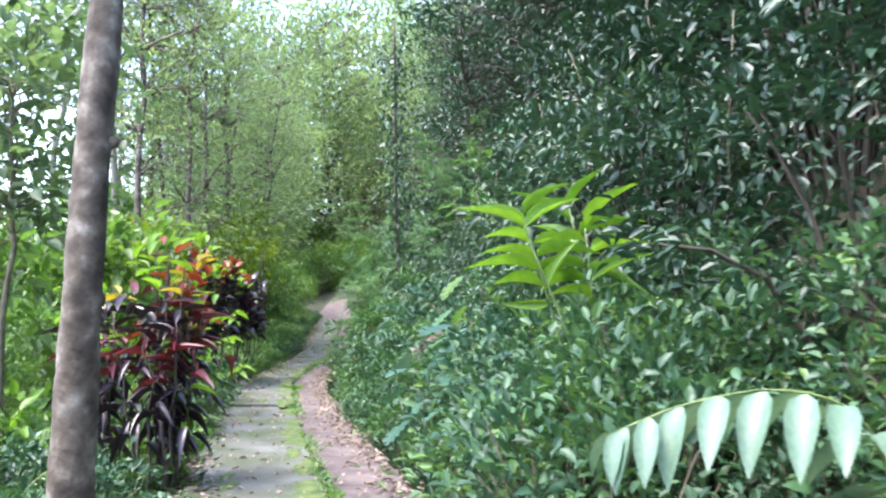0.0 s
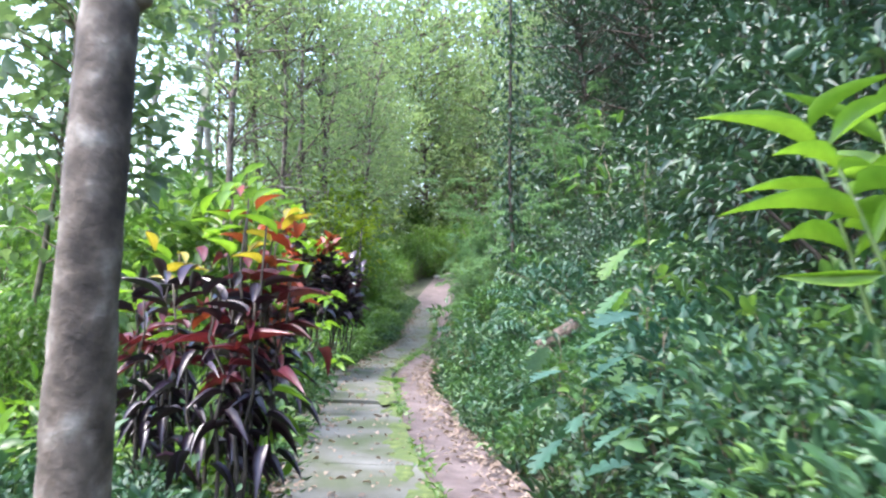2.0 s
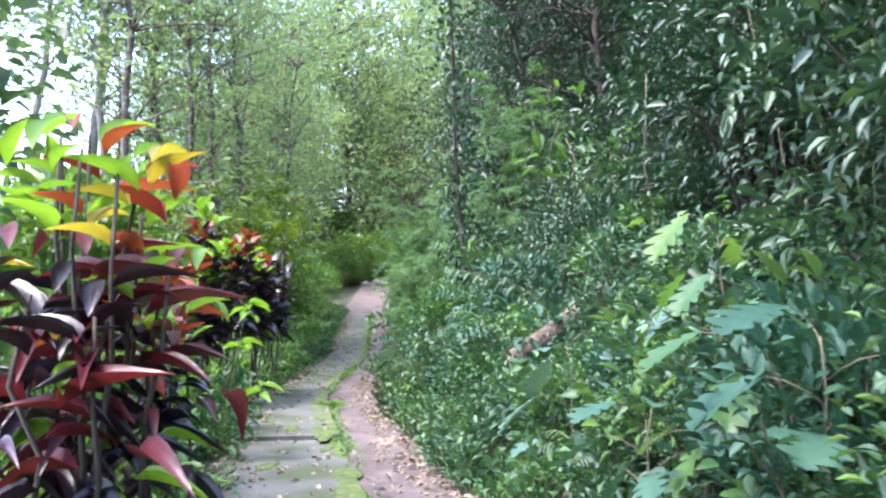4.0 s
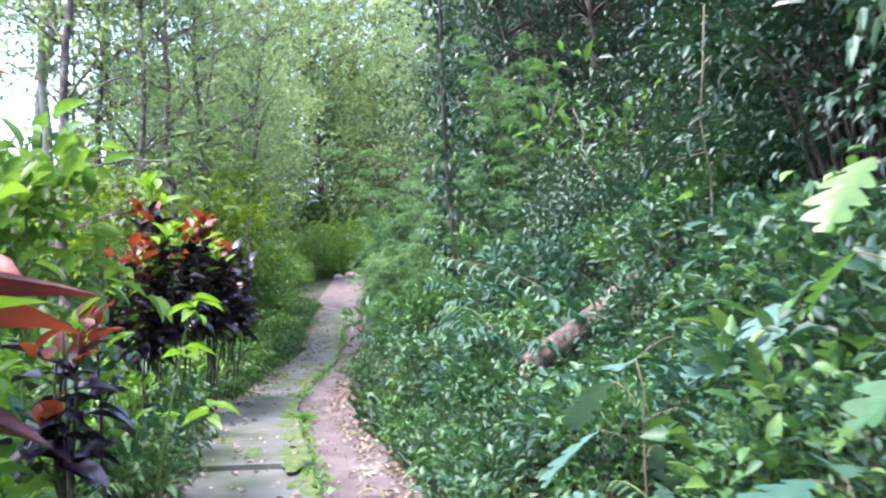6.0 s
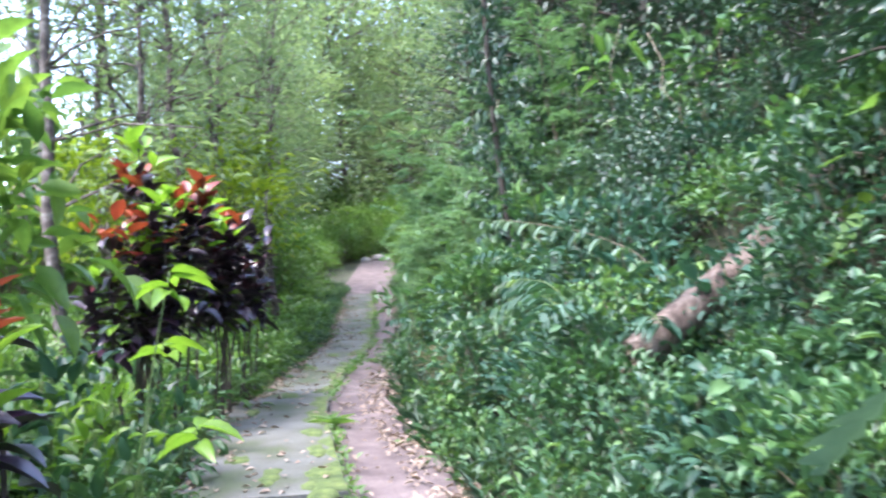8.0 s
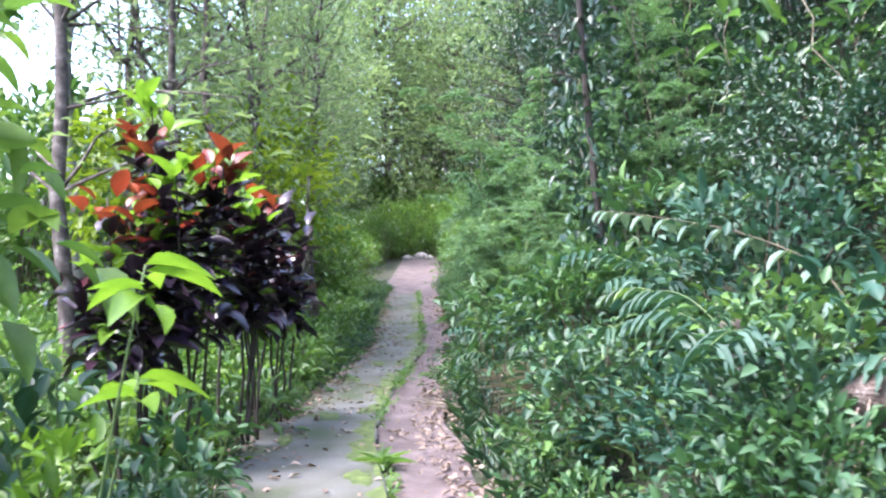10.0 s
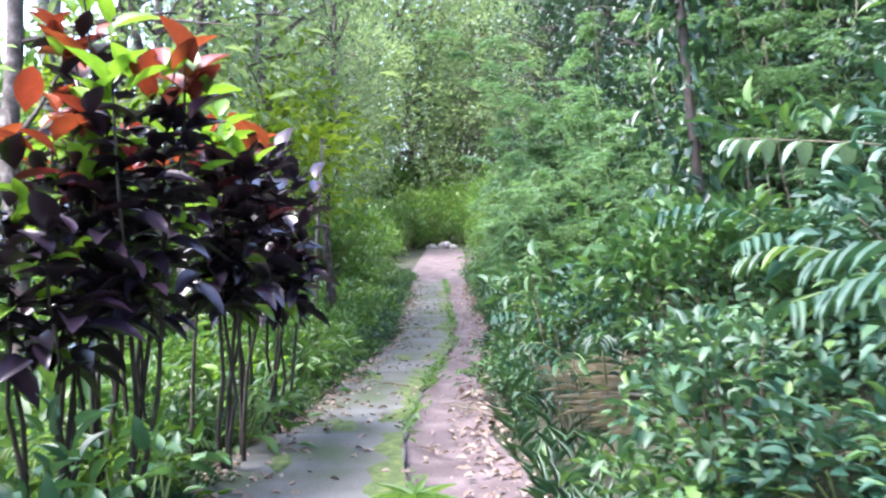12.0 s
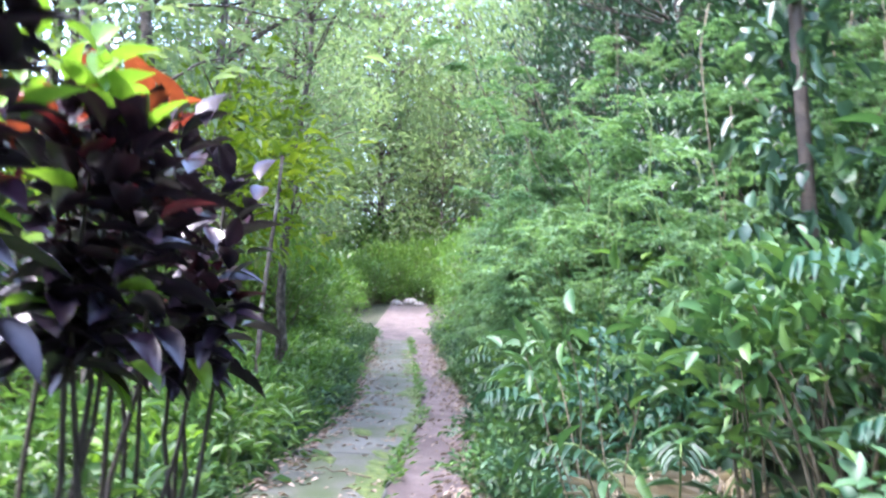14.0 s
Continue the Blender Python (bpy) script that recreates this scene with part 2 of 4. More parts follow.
def rise(y):
    y = np.asarray(y, float)
    return np.where(y < 14, 0.0, np.where(y < 32, 0.0025 * (y - 14) ** 2, 0.81 + 0.09 * (np.minimum(y, 75) - 32)))


def ripple(x, y):
    return 0.5 * np.sin(1.7 * x + 0.6 * y) + 0.5 * np.sin(0.9 * y - 0.8 * x + 1.3)


HOLLOW = (5.7, 18.6)  # dark recess under the overhanging shrubs


def in_hollow(x, y, grow=1.0):
    return ((x - HOLLOW[0]) / (1.5 * grow)) ** 2 + ((y - HOLLOW[1]) / (2.0 * grow)) ** 2 < 1


def ground(x, y):
    """Height of the ground: level track, bank to the right, gentle fall to the left."""
    x, y = np.asarray(x, float), np.asarray(y, float)
    r = np.maximum(x - edge(y) - 0.85, 0)
    l = np.maximum(edge(y) - SLAB - 0.25 - x, 0)
    bank = 0.35 * np.minimum(r, 1.6) + 0.95 * np.clip(r - 1.6, 0, 12) + 0.15 * np.clip(r - 13.6, 0, 60)
    fall = -0.10 * np.minimum(l, 9)
    side = np.minimum(r + l, 1.0)
    bank = bank - 2.7 * np.exp(-(((x - HOLLOW[0]) / 1.5) ** 2 + ((y - HOLLOW[1]) / 2.0) ** 2) ** 2)
    return rise(y) - 0.09 + bank + fall + side * 0.12 * ripple(x, y)


def sheet(xs, ys, height):
    X, Y = np.meshgrid(xs, ys)
    Z = height(X, Y)
    b = Build()
    nx, ny = len(xs), len(ys)
    i = np.arange(nx * ny).reshape(ny, nx)
    q = np.stack([i[:-1, :-1], i[:-1, 1:], i[1:, 1:], i[1:, :-1]], -1).reshape(-1, 4)
    return b.add(np.stack([X, Y, Z], -1).reshape(-1, 3), [q])


gx = np.concatenate([[-600, -300, -150, -80, -50], np.arange(-34, -8, 2.0), np.arange(-8, 9, 0.2), np.arange(9, 30, 1.5), [40, 60, 90, 150, 300, 600]])
gy = np.concatenate([[-400, -150, -60, -30, -15], np.arange(-8, 32, 0.25), np.arange(32, 90, 2.0), [100, 150, 300, 700]])
tagged(new("ground", sheet(gx, gy, ground).mesh("ground", M_GROUND)), "dark forest soil with leaf mould under the plants", "ground", kind="structure")

# dirt track beside the slabs, widening to bare reddish soil where the slabs end
b = Build()
ys = np.arange(-4, 62, 0.2)
us = np.linspace(0, 1, 9)
wide = np.interp(ys, [-4, 8, 16, 24, 36, 40, 62], [0.85, 0.78, 0.74, 0.68, 0.6, 0.8, 0.9])
left_over = np.interp(ys, [-4, 35.6, 37, 62], [0.02, 0.02, 1.2, 1.2])
X = edge(ys)[:, None] - left_over[:, None] + us[None] * (wide + left_over)[:, None] + 0.05 * np.sin(ys * 2.3)[:, None] * us[None]
Z = rise(ys)[:, None] + 0.004 - 0.035 * np.sin(np.pi * us)[None] + 0.012 * ripple(X * 4, ys[:, None] * 3) - np.where((us == 0) | (us == 1), 0.03, 0)[None]
i = np.arange(X.size).reshape(X.shape)
b.add(np.stack([X, np.broadcast_to(ys[:, None], X.shape), Z], -1).reshape(-1, 3), [np.stack([i[:-1, :-1], i[:-1, 1:], i[1:, 1:], i[1:, :-1]], -1).reshape(-1, 4)])
tagged(new("dirt_track", b.mesh("dirt_track", M_DIRT)), "narrow trodden track of reddish brown dirt", "path", kind="structure")

# strip of bare soil and mould along the left side of the slabs
b = Build()
ys = np.arange(-4, 40, 0.15)
us = np.linspace(0, 1, 6)
wr = np.random.default_rng(4)
wide = 0.3 + 0.1 * np.sin(ys * 1.3) + wr.normal(0, 0.04, len(ys))
X = edge(ys)[:, None] - slab_width(ys)[:, None] + 0.05 - us[None] * wide[:, None]
Z = rise(ys)[:, None] + 0.02 * (1 - us[None]) - 0.06 * us[None] ** 2 - 0.01 + 0.012 * ripple(X * 5, ys[:, None] * 4)
i = np.arange(X.size).reshape(X.shape)
b.add(np.stack([X, np.broadcast_to(ys[:, None], X.shape), Z], -1).reshape(-1, 3), [np.stack([i[:-1, :-1], i[1:, :-1], i[1:, 1:], i[:-1, 1:]], -1).reshape(-1, 4)])
tagged(new("dirt_verge", b.mesh("dirt_verge", M_MOULD)), "strip of dark soil and leaf mould beside the slabs", "soil", kind="structure")

# ---- concrete slabs ----
pave = tagged(new("pavement"), "footpath of worn grey concrete slabs with moss", "path", kind="structure")
r = np.random.default_rng(3)
TOPS = {}
joints = [-5.0, -1.2, 2.7, 5.6, 9.2, 13.3, 17.95, 21.6, 25.2, 29.4, 33.2, 36.6]
for k, (ya, yb) in enumerate(zip(joints[:-1], joints[1:])):
    lift = 0.02 + (0.05 if yb == 17.95 else r.uniform(0, 0.006))
    TOPS[ya] = lift
    b = Build()
    n = 15
    yy = np.linspace(ya + 0.004, yb - 0.004, n)
    right = edge(yy) + r.normal(0, 0.012, n)
    leftx = edge(yy) - slab_width(ya) + r.normal(0, 0.03, n)
    top = rise(yy) + lift + r.normal(0, 0.0006, n)
    rows_ = []
    for e, z in ((leftx, top - 0.12), (leftx, top - 0.012), (leftx + 0.015, top), (right - 0.015, top), (right, top - 0.012), (right, top - 0.12)):
        rows_.append(np.stack([e, yy, z], 1))
    v = np.concatenate(rows_)
    i = np.arange(6 * n).reshape(6, n)
    q = np.stack([i[:-1, :-1], i[:-1, 1:], i[1:, 1:], i[1:, :-1]], -1).reshape(-1, 4)[:, ::-1]
    ends = np.array([[i[0, 0], i[1, 0], i[4, 0], i[5, 0]], [i[1, 0], i[2, 0], i[3, 0], i[4, 0]], [i[0, -1], i[5, -1], i[4, -1], i[1, -1]], [i[1, -1], i[4, -1], i[3, -1], i[2, -1]]])
    b.add(v, [q, ends])
    part("slab", b.mesh("slab", M_CONC, smooth=False), pave)


# ---- plants ----
def clumpy(seed, height, spread, low, clumps, per, size, ratio, tpl, scatter, droop=0.25, stem_r=0.012, trunk=None, mats=None, lean=0.0):
    """Meshes of a bush or tree: stems to each clump, and a crown of blades round the clumps."""
    r = np.random.default_rng(seed)
    wood, crown = Build(), Build()
    ang = r.uniform(0, 2 * np.pi, clumps)
    h = low + (height - low) * r.uniform(0, 1, clumps) ** 0.8
    rad = spread * np.sqrt(r.uniform(0.05, 1, clumps)) * np.sqrt(np.clip(1.15 - ((h - low) / (height - low + 1e-6) - 0.35) ** 2 * 1.6, 0.05, 1))
    c = np.stack([rad * np.cos(ang) + lean * h, rad * np.sin(ang), h], 1)
    if trunk:
        tr, sides = trunk
        tp = np.stack([lean * np.linspace(0, height * 0.9, 12), np.zeros(12), np.linspace(-0.15, height * 0.9, 12)], 1)
        tp[1:, :2] += np.cumsum(r.normal(0, height * 0.006, (11, 2)), 0)
        tube(wood, tp, tr * np.linspace(1.1, 0.25, 12), sides)
        for p in c:
            k = np.argmin(np.abs(tp[:, 2] - max(p[2] - 0.25 * rad.mean() - 0.3, low * 0.85)))
            tube(wood, curve_pts(tp[k], p, 0.05 * height * 0.2, 5, r, 0.03), tr * 0.28 * np.linspace(1, 0.25, 5), 4, cap=False)
    else:
        for p in c[: max(6, clumps // 2)]:
            base = np.array([p[0] * 0.25, p[1] * 0.25, -0.08])
            tube(wood, curve_pts(base, p, 0.12 * height, 5, r, 0.02), stem_r * np.linspace(1, 0.35, 5), 4, cap=False)
    N = clumps * per
    cc = np.repeat(c, per, 0)
    off = r.normal(0, 1, (N, 3)) * scatter * np.array([1, 1, 0.65])
    pos = cc + off
    pos[:, 2] = np.maximum(pos[:, 2], 0.03)
    fwd = unit(off + 0.4 * (cc - np.array([0, 0, low]))) + r.normal(0, 0.45, (N, 3))
    fwd[:, 2] -= droop
    up = np.array([0, 0, 1.0]) + r.normal(0, 0.35, (N, 3))
    L = size * r.uniform(0.6, 1.35, N)
    leaves(crown, pos, fwd, up, L, L * ratio, tpl)
    return wood, crown


def plant_kind(name, label, category, mats, n, **kw):
    """A few differing originals of one kind, each an empty with stem and foliage; placed later by plant()."""
    made = []
    for s in range(n):
        wood, crown = clumpy(len(name) * 100 + s * 17 + int(kw["height"] * 10), **kw)
        tint = mats[1][s % len(mats[1])] if isinstance(mats[1], tuple) else mats[1]
        made.append((wood.mesh(name + "_stem", mats[0]), crown.mesh(name + "_crown", tint)))
    return name, label, category, made, "trunk" if kw.get("trunk") else "stem"


def plant(kind, x, y, turn=None, scale=1.0, z=None, label=None, group=None, sink=0.05):
    name, lab, cat, made, stem = kind
    w, c = made[rng.integers(len(made))]
    root = tagged(new(name), label or lab, cat, group or "")
    turn = rng.uniform(0, 360) if turn is None else turn
    z = float(ground(x, y)) - sink if z is None else z
    root.matrix_basis = pose(x, y, z, rng.normal(0, 3), rng.normal(0, 3), turn) @ Matrix.Diagonal((scale, scale, scale * rng.uniform(0.9, 1.12), 1))
    tagged(part(stem, w, root), kind="stuff")
    tagged(part("foliage", c, root), kind="stuff")
    return root


K_SHRUB = plant_kind("shrub", "dense green broad-leaved shrub on the bank", "shrub", (M_STEM, (M_SHRUB, M_FRESH, M_SHRUB, M_BLUE, M_FRESH)), 5, height=1.1, spread=0.65, low=0.12, clumps=36, per=34, size=0.092, ratio=0.5, tpl=B_MID, scatter=0.13)
K_FINE = plant_kind("fine_shrub", "dense shrub with small mid-green leaves on the bank", "shrub", (M_STEM, (M_SHRUB, M_FRESH, M_SHRUB)), 4, height=1.15, spread=0.62, low=0.1, clumps=46, per=34, size=0.066, ratio=0.48, tpl=B_MID, scatter=0.1)
K_HERB = plant_kind("herb", "low leafy green herb beside the track", "plant", (M_GREENSTEM, (M_SHRUB, M_FRESH)), 4, height=0.5, spread=0.4, low=0.05, clumps=22, per=16, size=0.085, ratio=0.5, tpl=B_SMALL, scatter=0.08)
K_BRIGHTHERB = plant_kind("bright_herb", "low bright green leafy undergrowth plant", "plant", (M_GREENSTEM, M_BRIGHT), 4, height=0.65, spread=0.45, low=0.08, clumps=22, per=14, size=0.12, ratio=0.5, tpl=B_MID, scatter=0.1)
K_DARK = plant_kind("hillside_shrub", "dark glossy shrub hanging over the steep bank", "shrub", (M_DARKSTEM, M_DARK), 4, height=2.6, spread=1.5, low=0.2, clumps=48, per=56, size=0.12, ratio=0.4, tpl=B_MID, scatter=0.18, droop=0.6, stem_r=0.025)
K_BIG = plant_kind("hillside_tree", "tall dark-leaved tree on the wooded bank", "tree", (M_DARKSTEM, M_DARK), 3, height=7.5, spread=2.4, low=1.6, clumps=90, per=48, size=0.16, ratio=0.42, tpl=B_SMALL, scatter=0.4, droop=0.5, trunk=(0.11, 8))

K_ROOF = plant_kind("overhanging_tree", "dark-leaved tree leaning out over a recess in the bank", "tree", (M_DARKSTEM, M_DARK), 2, height=5.0, spread=2.3, low=2.2, clumps=80, per=54, size=0.17, ratio=0.42, tpl=B_SMALL, scatter=0.35, droop=0.6, trunk=(0.09, 8), lean=-0.42)


def feathery(seed, height=3.0, stems=6, fronds=12, lean=0.0):
    """Thin upright stems that branch, with flat layered sprays of fine paired leaflets."""
    r = np.random.default_rng(seed)
    wood, crown = Build(), Build()
    P, D, L = [], [], []
    for k in range(stems):
        a, q = r.uniform(0, 2 * np.pi), r.uniform(0.2, 1.15)
        h = height * r.uniform(0.45, 1.1)
        q *= max(1.0, height / 3.2)
        top = np.array([q * math.cos(a) - lean * h, q * math.sin(a), h])
        pts = curve_pts((r.normal(0, 0.22), r.normal(0, 0.22), -0.1), top, 0.06 * height, 8, r, 0.035)
        tube(wood, pts, np.linspace(0.017, 0.005, 8), 5, cap=False)
        for j in range(fronds):
            u = 0.22 + 0.78 * (j + r.uniform(0, 0.6)) / fronds
            p = np.array([np.interp(u, np.linspace(0, 1, 8), pts[:, i]) for i in range(3)])
            b = r.uniform(0, 2 * np.pi)
            d = np.array([math.cos(b), math.sin(b), r.uniform(-0.15, 0.8)])
            reach = r.uniform(0.25, 0.85) * (0.55 + 0.6 * math.sin(math.pi * u ** 1.4))
            e = p + d * reach
            e[2] -= r.uniform(0.1, 0.6) * reach
            tube(wood, curve_pts(p, e, 0.12 * reach, 5), 0.003, 3, cap=False)
            side = np.array([-d[1], d[0], 0.0])
            for m in range(8):
                v = 0.22 + 0.78 * m / 7
                o = p + (e - p) * v + np.array([0, 0, 0.12 * reach * math.sin(math.pi * v)])
                n = 0.2 * (1.2 - 0.55 * v) * r.uniform(0.8, 1.2)
                for sgn in (1, -1):
                    f = sgn * side + r.uniform(0.2, 0.9) * d + np.array([0, 0, r.uniform(-0.75, 0.35)])
                    f = f / np.linalg.norm(f)
                    sd = np.cross(f, (0, 0, 1.0))
                    w = np.linspace(0.1, 1, 7)[:, None]
                    c = o + f * n * w - np.array([0, 0, 0.04]) * w ** 2
                    for t in (1, -1):
                        P.append(c)
                        D.append(np.broadcast_to(f * 0.5 + t * sd - np.array([0, 0, 0.2]), c.shape))
                        L.append(0.06 * (1.15 - 0.45 * w[:, 0]))
    P, D, L = np.concatenate(P), np.concatenate(D), np.concatenate(L)
    leaves(crown, P, D + r.normal(0, 0.12, P.shape), np.array([0, 0, 1.0]) + r.normal(0, 0.55, P.shape), L, L * 0.5, B_SMALL)
    return wood, crown


K_FEATHER = ("feathery_bush", "tall wispy light-green bush with feathery twigs", "bush", [(w.mesh("feathery_stem", M_GREENSTEM), c.mesh("feathery_crown", M_FEATHER)) for w, c in (feathery(s) for s in (1, 2, 3))], "stem")
K_FEATHERTREE = ("feathery_sapling", "tall thin sapling with layered feathery light green sprays", "sapling", [(w.mesh("feathery_trunk", M_STEM), c.mesh("feathery_canopy", M_FEATHER)) for w, c in (feathery(s, 4.6, 8, 11, 0.12) for s in (7, 8))], "stem")
K_BROAD = plant_kind("broad_leaved_plant", "plant with broad bluish green leaves on the bank", "plant", (M_GREENSTEM, (M_BLUE, M_FRESH, M_SHRUB)), 3, height=0.95, spread=0.6, low=0.12, clumps=28, per=11, size=0.135, ratio=0.5, tpl=B_BIG, scatter=0.12)
K_YELLOW = plant_kind("verge_plant", "light green narrow-leaved plant on the verge", "plant", (M_GREENSTEM, M_BRIGHT), 2, height=0.85, spread=0.45, low=0.15, clumps=22, per=12, size=0.15, ratio=0.28, tpl=B_MID, scatter=0.1)
K_LOW = plant_kind("low_broad_plant", "low plant with broad bright green leaves", "plant", (M_GREENSTEM, (M_FRESH, M_LIME, M_BRIGHT)), 3, height=0.75, spread=0.4, low=0.2, clumps=15, per=6, size=0.17, ratio=0.45, tpl=B_BIG, scatter=0.1, droop=0.15)
K_STALK = plant_kind("leafy_stalk", "upright plant with bright green leaves in tiers", "plant", (M_GREENSTEM, (M_FRESH, M_LIME, M_SHRUB)), 3, height=1.0, spread=0.26, low=0.35, clumps=8, per=6, size=0.14, ratio=0.42, tpl=B_BIG, scatter=0.08, droop=0.25)
K_SPRAY = plant_kind("leafy_spray", "thin plant with sparse light green leaves on the bank", "plant", (M_STEM, (M_FRESH, M_BRIGHT, M_FRESH)), 3, height=1.35, spread=0.42, low=0.55, clumps=10, per=7, size=0.13, ratio=0.36, tpl=B_BIG, scatter=0.09, droop=0.3, stem_r=0.007)
# every second original wears the leaf colour lightened for haze
K_SLIM = plant_kind("slim_tree", "slender forest tree with a thin dark trunk", "tree", (M_BARK, (M_TREE, M_HAZYTREE)), 4, height=13.0, spread=2.1, low=3.2, clumps=50, per=46, size=0.18, ratio=0.35, tpl=B_SMALL, scatter=0.5, droop=0.5, trunk=(0.1, 7))
K_WHITE = plant_kind("pale_tree", "tall straight tree with a pale smooth trunk", "tree", (M_PALEBARK, M_TREE), 2, height=17.0, spread=2.4, low=8.5, clumps=60, per=46, size=0.2, ratio=0.4, tpl=B_SMALL, scatter=0.5, droop=0.4, trunk=(0.15, 9))
K_OLIVE = plant_kind("sapling", "yellowish green sapling with a broad open crown", "tree", (M_STEM, M_OLIVE), 2, height=4.4, spread=1.3, low=2.2, clumps=34, per=26, size=0.2, ratio=0.4, tpl=B_MID, scatter=0.28, droop=0.4, trunk=(0.04, 6))
K_LEFT = plant_kind("leafy_sapling", "thin sapling with large bright drooping leaves", "sapling", (M_GREENSTEM, M_BRIGHT), 3, height=3.2, spread=0.75, low=1.3, clumps=24, per=12, size=0.26, ratio=0.42, tpl=B_BIG, scatter=0.2, droop=0.6, trunk=(0.025, 6))
K_BUSH = plant_kind("leafy_bush", "light green leafy bush in the undergrowth", "bush", (M_STEM, M_BRIGHT), 3, height=1.9, spread=0.95, low=0.15, clumps=48, per=30, size=0.13, ratio=0.45, tpl=B_SMALL, scatter=0.2)
# distant crowns, with the haze ahead mixed into their leaf colour
K_FAR = plant_kind("forest_tree", "tall green forest tree with a wide leafy crown", "tree", (M_BARK, M_HAZYTREE), 4, height=15.0, spread=4.0, low=2.6, clumps=105, per=36, size=0.3, ratio=0.5, tpl=B_SMALL, scatter=0.75, droop=0.4, trunk=(0.16, 7))

K_SHADE = plant_kind("broad_leaved_tree", "young tree with broad leaves against the sky", "tree", (M_STEM, M_TREE), 1, height=5.6, spread=1.1, low=2.4, clumps=40, per=22, size=0.2, ratio=0.6, tpl=B_MID, scatter=0.3, droop=0.5, trunk=(0.05, 7))


def line_x(y):
    return float(edge(y))


R = np.random.default_rng(11)
# right verge and bank
for y in np.arange(3.0, 40, 0.62):
    for d, kind, lo, hi in ((1.1, K_HERB, 0.7, 1.1), (1.7, K_SHRUB, 0.6, 0.9), (2.45, K_SHRUB, 0.9, 1.25)):
        if y > 13.5 and d > 2 and R.random() < 0.4:
            continue
        if 15.9 < y < 18.7 and d < 2:
            continue
        by_log = 9.8 < y < 13.3 and d > 1.4
        kind = K_BROAD if kind is K_SHRUB and R.random() < 0.4 else kind
        kind = K_FINE if y < 10 and kind in (K_SHRUB, K_BROAD) and R.random() < 0.75 else kind
        plant(kind, line_x(y) + d + R.normal(0, 0.15), y + R.normal(0, 0.25), scale=R.uniform(0.6, 0.8) if by_log else R.uniform(lo, hi), group="plants along the bank")
for x, y, q in ((3.3, 13.4, 0.8), (3.9, 13.2, 0.9), (4.4, 14.4, 0.9), (3.7, 14.3, 0.8), (3.2, 14.6, 0.8), (4.1, 15.3, 0.9), (3.5, 15.6, 0.8), (4.6, 16.1, 0.9), (4.0, 16.6, 0.9), (4.9, 13.3, 1.0), (5.1, 15.0, 1.0), (3.8, 12.2, 0.9), (4.6, 17.2, 0.9), (4.3, 18.2, 0.9), (2.3, 10.2, 0.85), (2.7, 10.9, 0.9), (2.2, 11.3, 0.75), (2.6, 11.8, 0.75), (1.7, 11.0, 0.7), (1.9, 12.0, 0.65), (2.9, 10.2, 1.0), (3.1, 11.2, 1.0), (2.2, 9.2, 0.95), (2.7, 8.9, 1.1), (2.4, 8.2, 1.0), (2.0, 7.4, 0.9)):
    plant((K_SHRUB, K_BROAD, K_FINE)[R.integers(3)], x, y, scale=q, group="plants along the bank")
for x, y in ((1.75, 3.7), (1.8, 4.3), (1.85, 4.9), (2.3, 4.1), (2.1, 5.5), (2.5, 5.0), (2.3, 6.3), (2.7, 5.9), (2.9, 4.6)):
    plant(K_FINE, x, y, scale=1.15, group="plants along the bank")
for x, y, q in ((2.75, 12.3, 0.75), (3.15, 12.7, 0.95), (3.6, 13.0, 1.0), (3.3, 11.6, 0.9), (3.2, 10.6, 0.9), (3.4, 9.6, 0.9)):
    plant(K_SHRUB, x, y, scale=q, group="plants along the bank")
for x, y, q in ((4.3, 10.9, 0.9), (4.5, 12.4, 0.7), (4.5, 13.8, 0.4), (4.3, 15.2, 0.4), (4.2, 9.8, 0.8)):
    plant(K_DARK, x, y, scale=q, group="shrubs on the bank")
for y in np.arange(2.0, 44, 1.5):
    for d in (3.6, 5.0, 6.6):
        if 11.3 < y < 15 and d < 4:
            continue
        px, py = line_x(y) + d + R.normal(0, 0.3), y + R.normal(0, 0.5)
        if in_hollow(px, py, 1.05):
            continue
        before = in_hollow(px + 1.4, py + 1.6, 1.2)
        plant(K_DARK, px, py, scale=R.uniform(0.5, 0.65) if before else R.uniform(0.8, 1.25), group="shrubs on the bank")
# branches that roof the recess
for x, y, q in ((7.2, 17.6, 1.3), (7.3, 19.2, 1.4), (6.9, 20.9, 1.3), (7.6, 16.4, 1.2)):
    plant(K_DARK, x, y, scale=q, group="shrubs on the bank")
for x, y, q in ((7.9, 18.4, 0.9), (7.6, 20.4, 0.9), (8.2, 16.4, 0.9)):
    plant(K_ROOF, x, y, turn=0, scale=q, group="trees over the recess")
for y in np.arange(4.0, 50, 3.0):
    for d in (6.5, 9.5, 13.0):
        px, py = line_x(y) + d + R.normal(0, 0.8), y + R.normal(0, 1)
        if in_hollow(px, py, 1.1):
            continue
        plant(K_BIG, px, py, scale=R.uniform(0.85, 1.3), group="trees on the bank")
# light green sprays that stand out of the bank
for k in range(34):
    y = R.uniform(6.5, 25)
    if 9.5 < y < 14.8:
        continue
    plant(K_SPRAY, line_x(y) + R.uniform(1.2, 3.4), y, scale=R.uniform(0.75, 1.35), group="light sprays on the bank")
for x, y, q in ((3.6, 17.4, 1.9), (4.1, 19.8, 2.0), (3.9, 16.2, 1.6), (4.6, 21.5, 2.0)):
    plant(K_SPRAY, x, y, scale=q, group="light sprays on the bank")
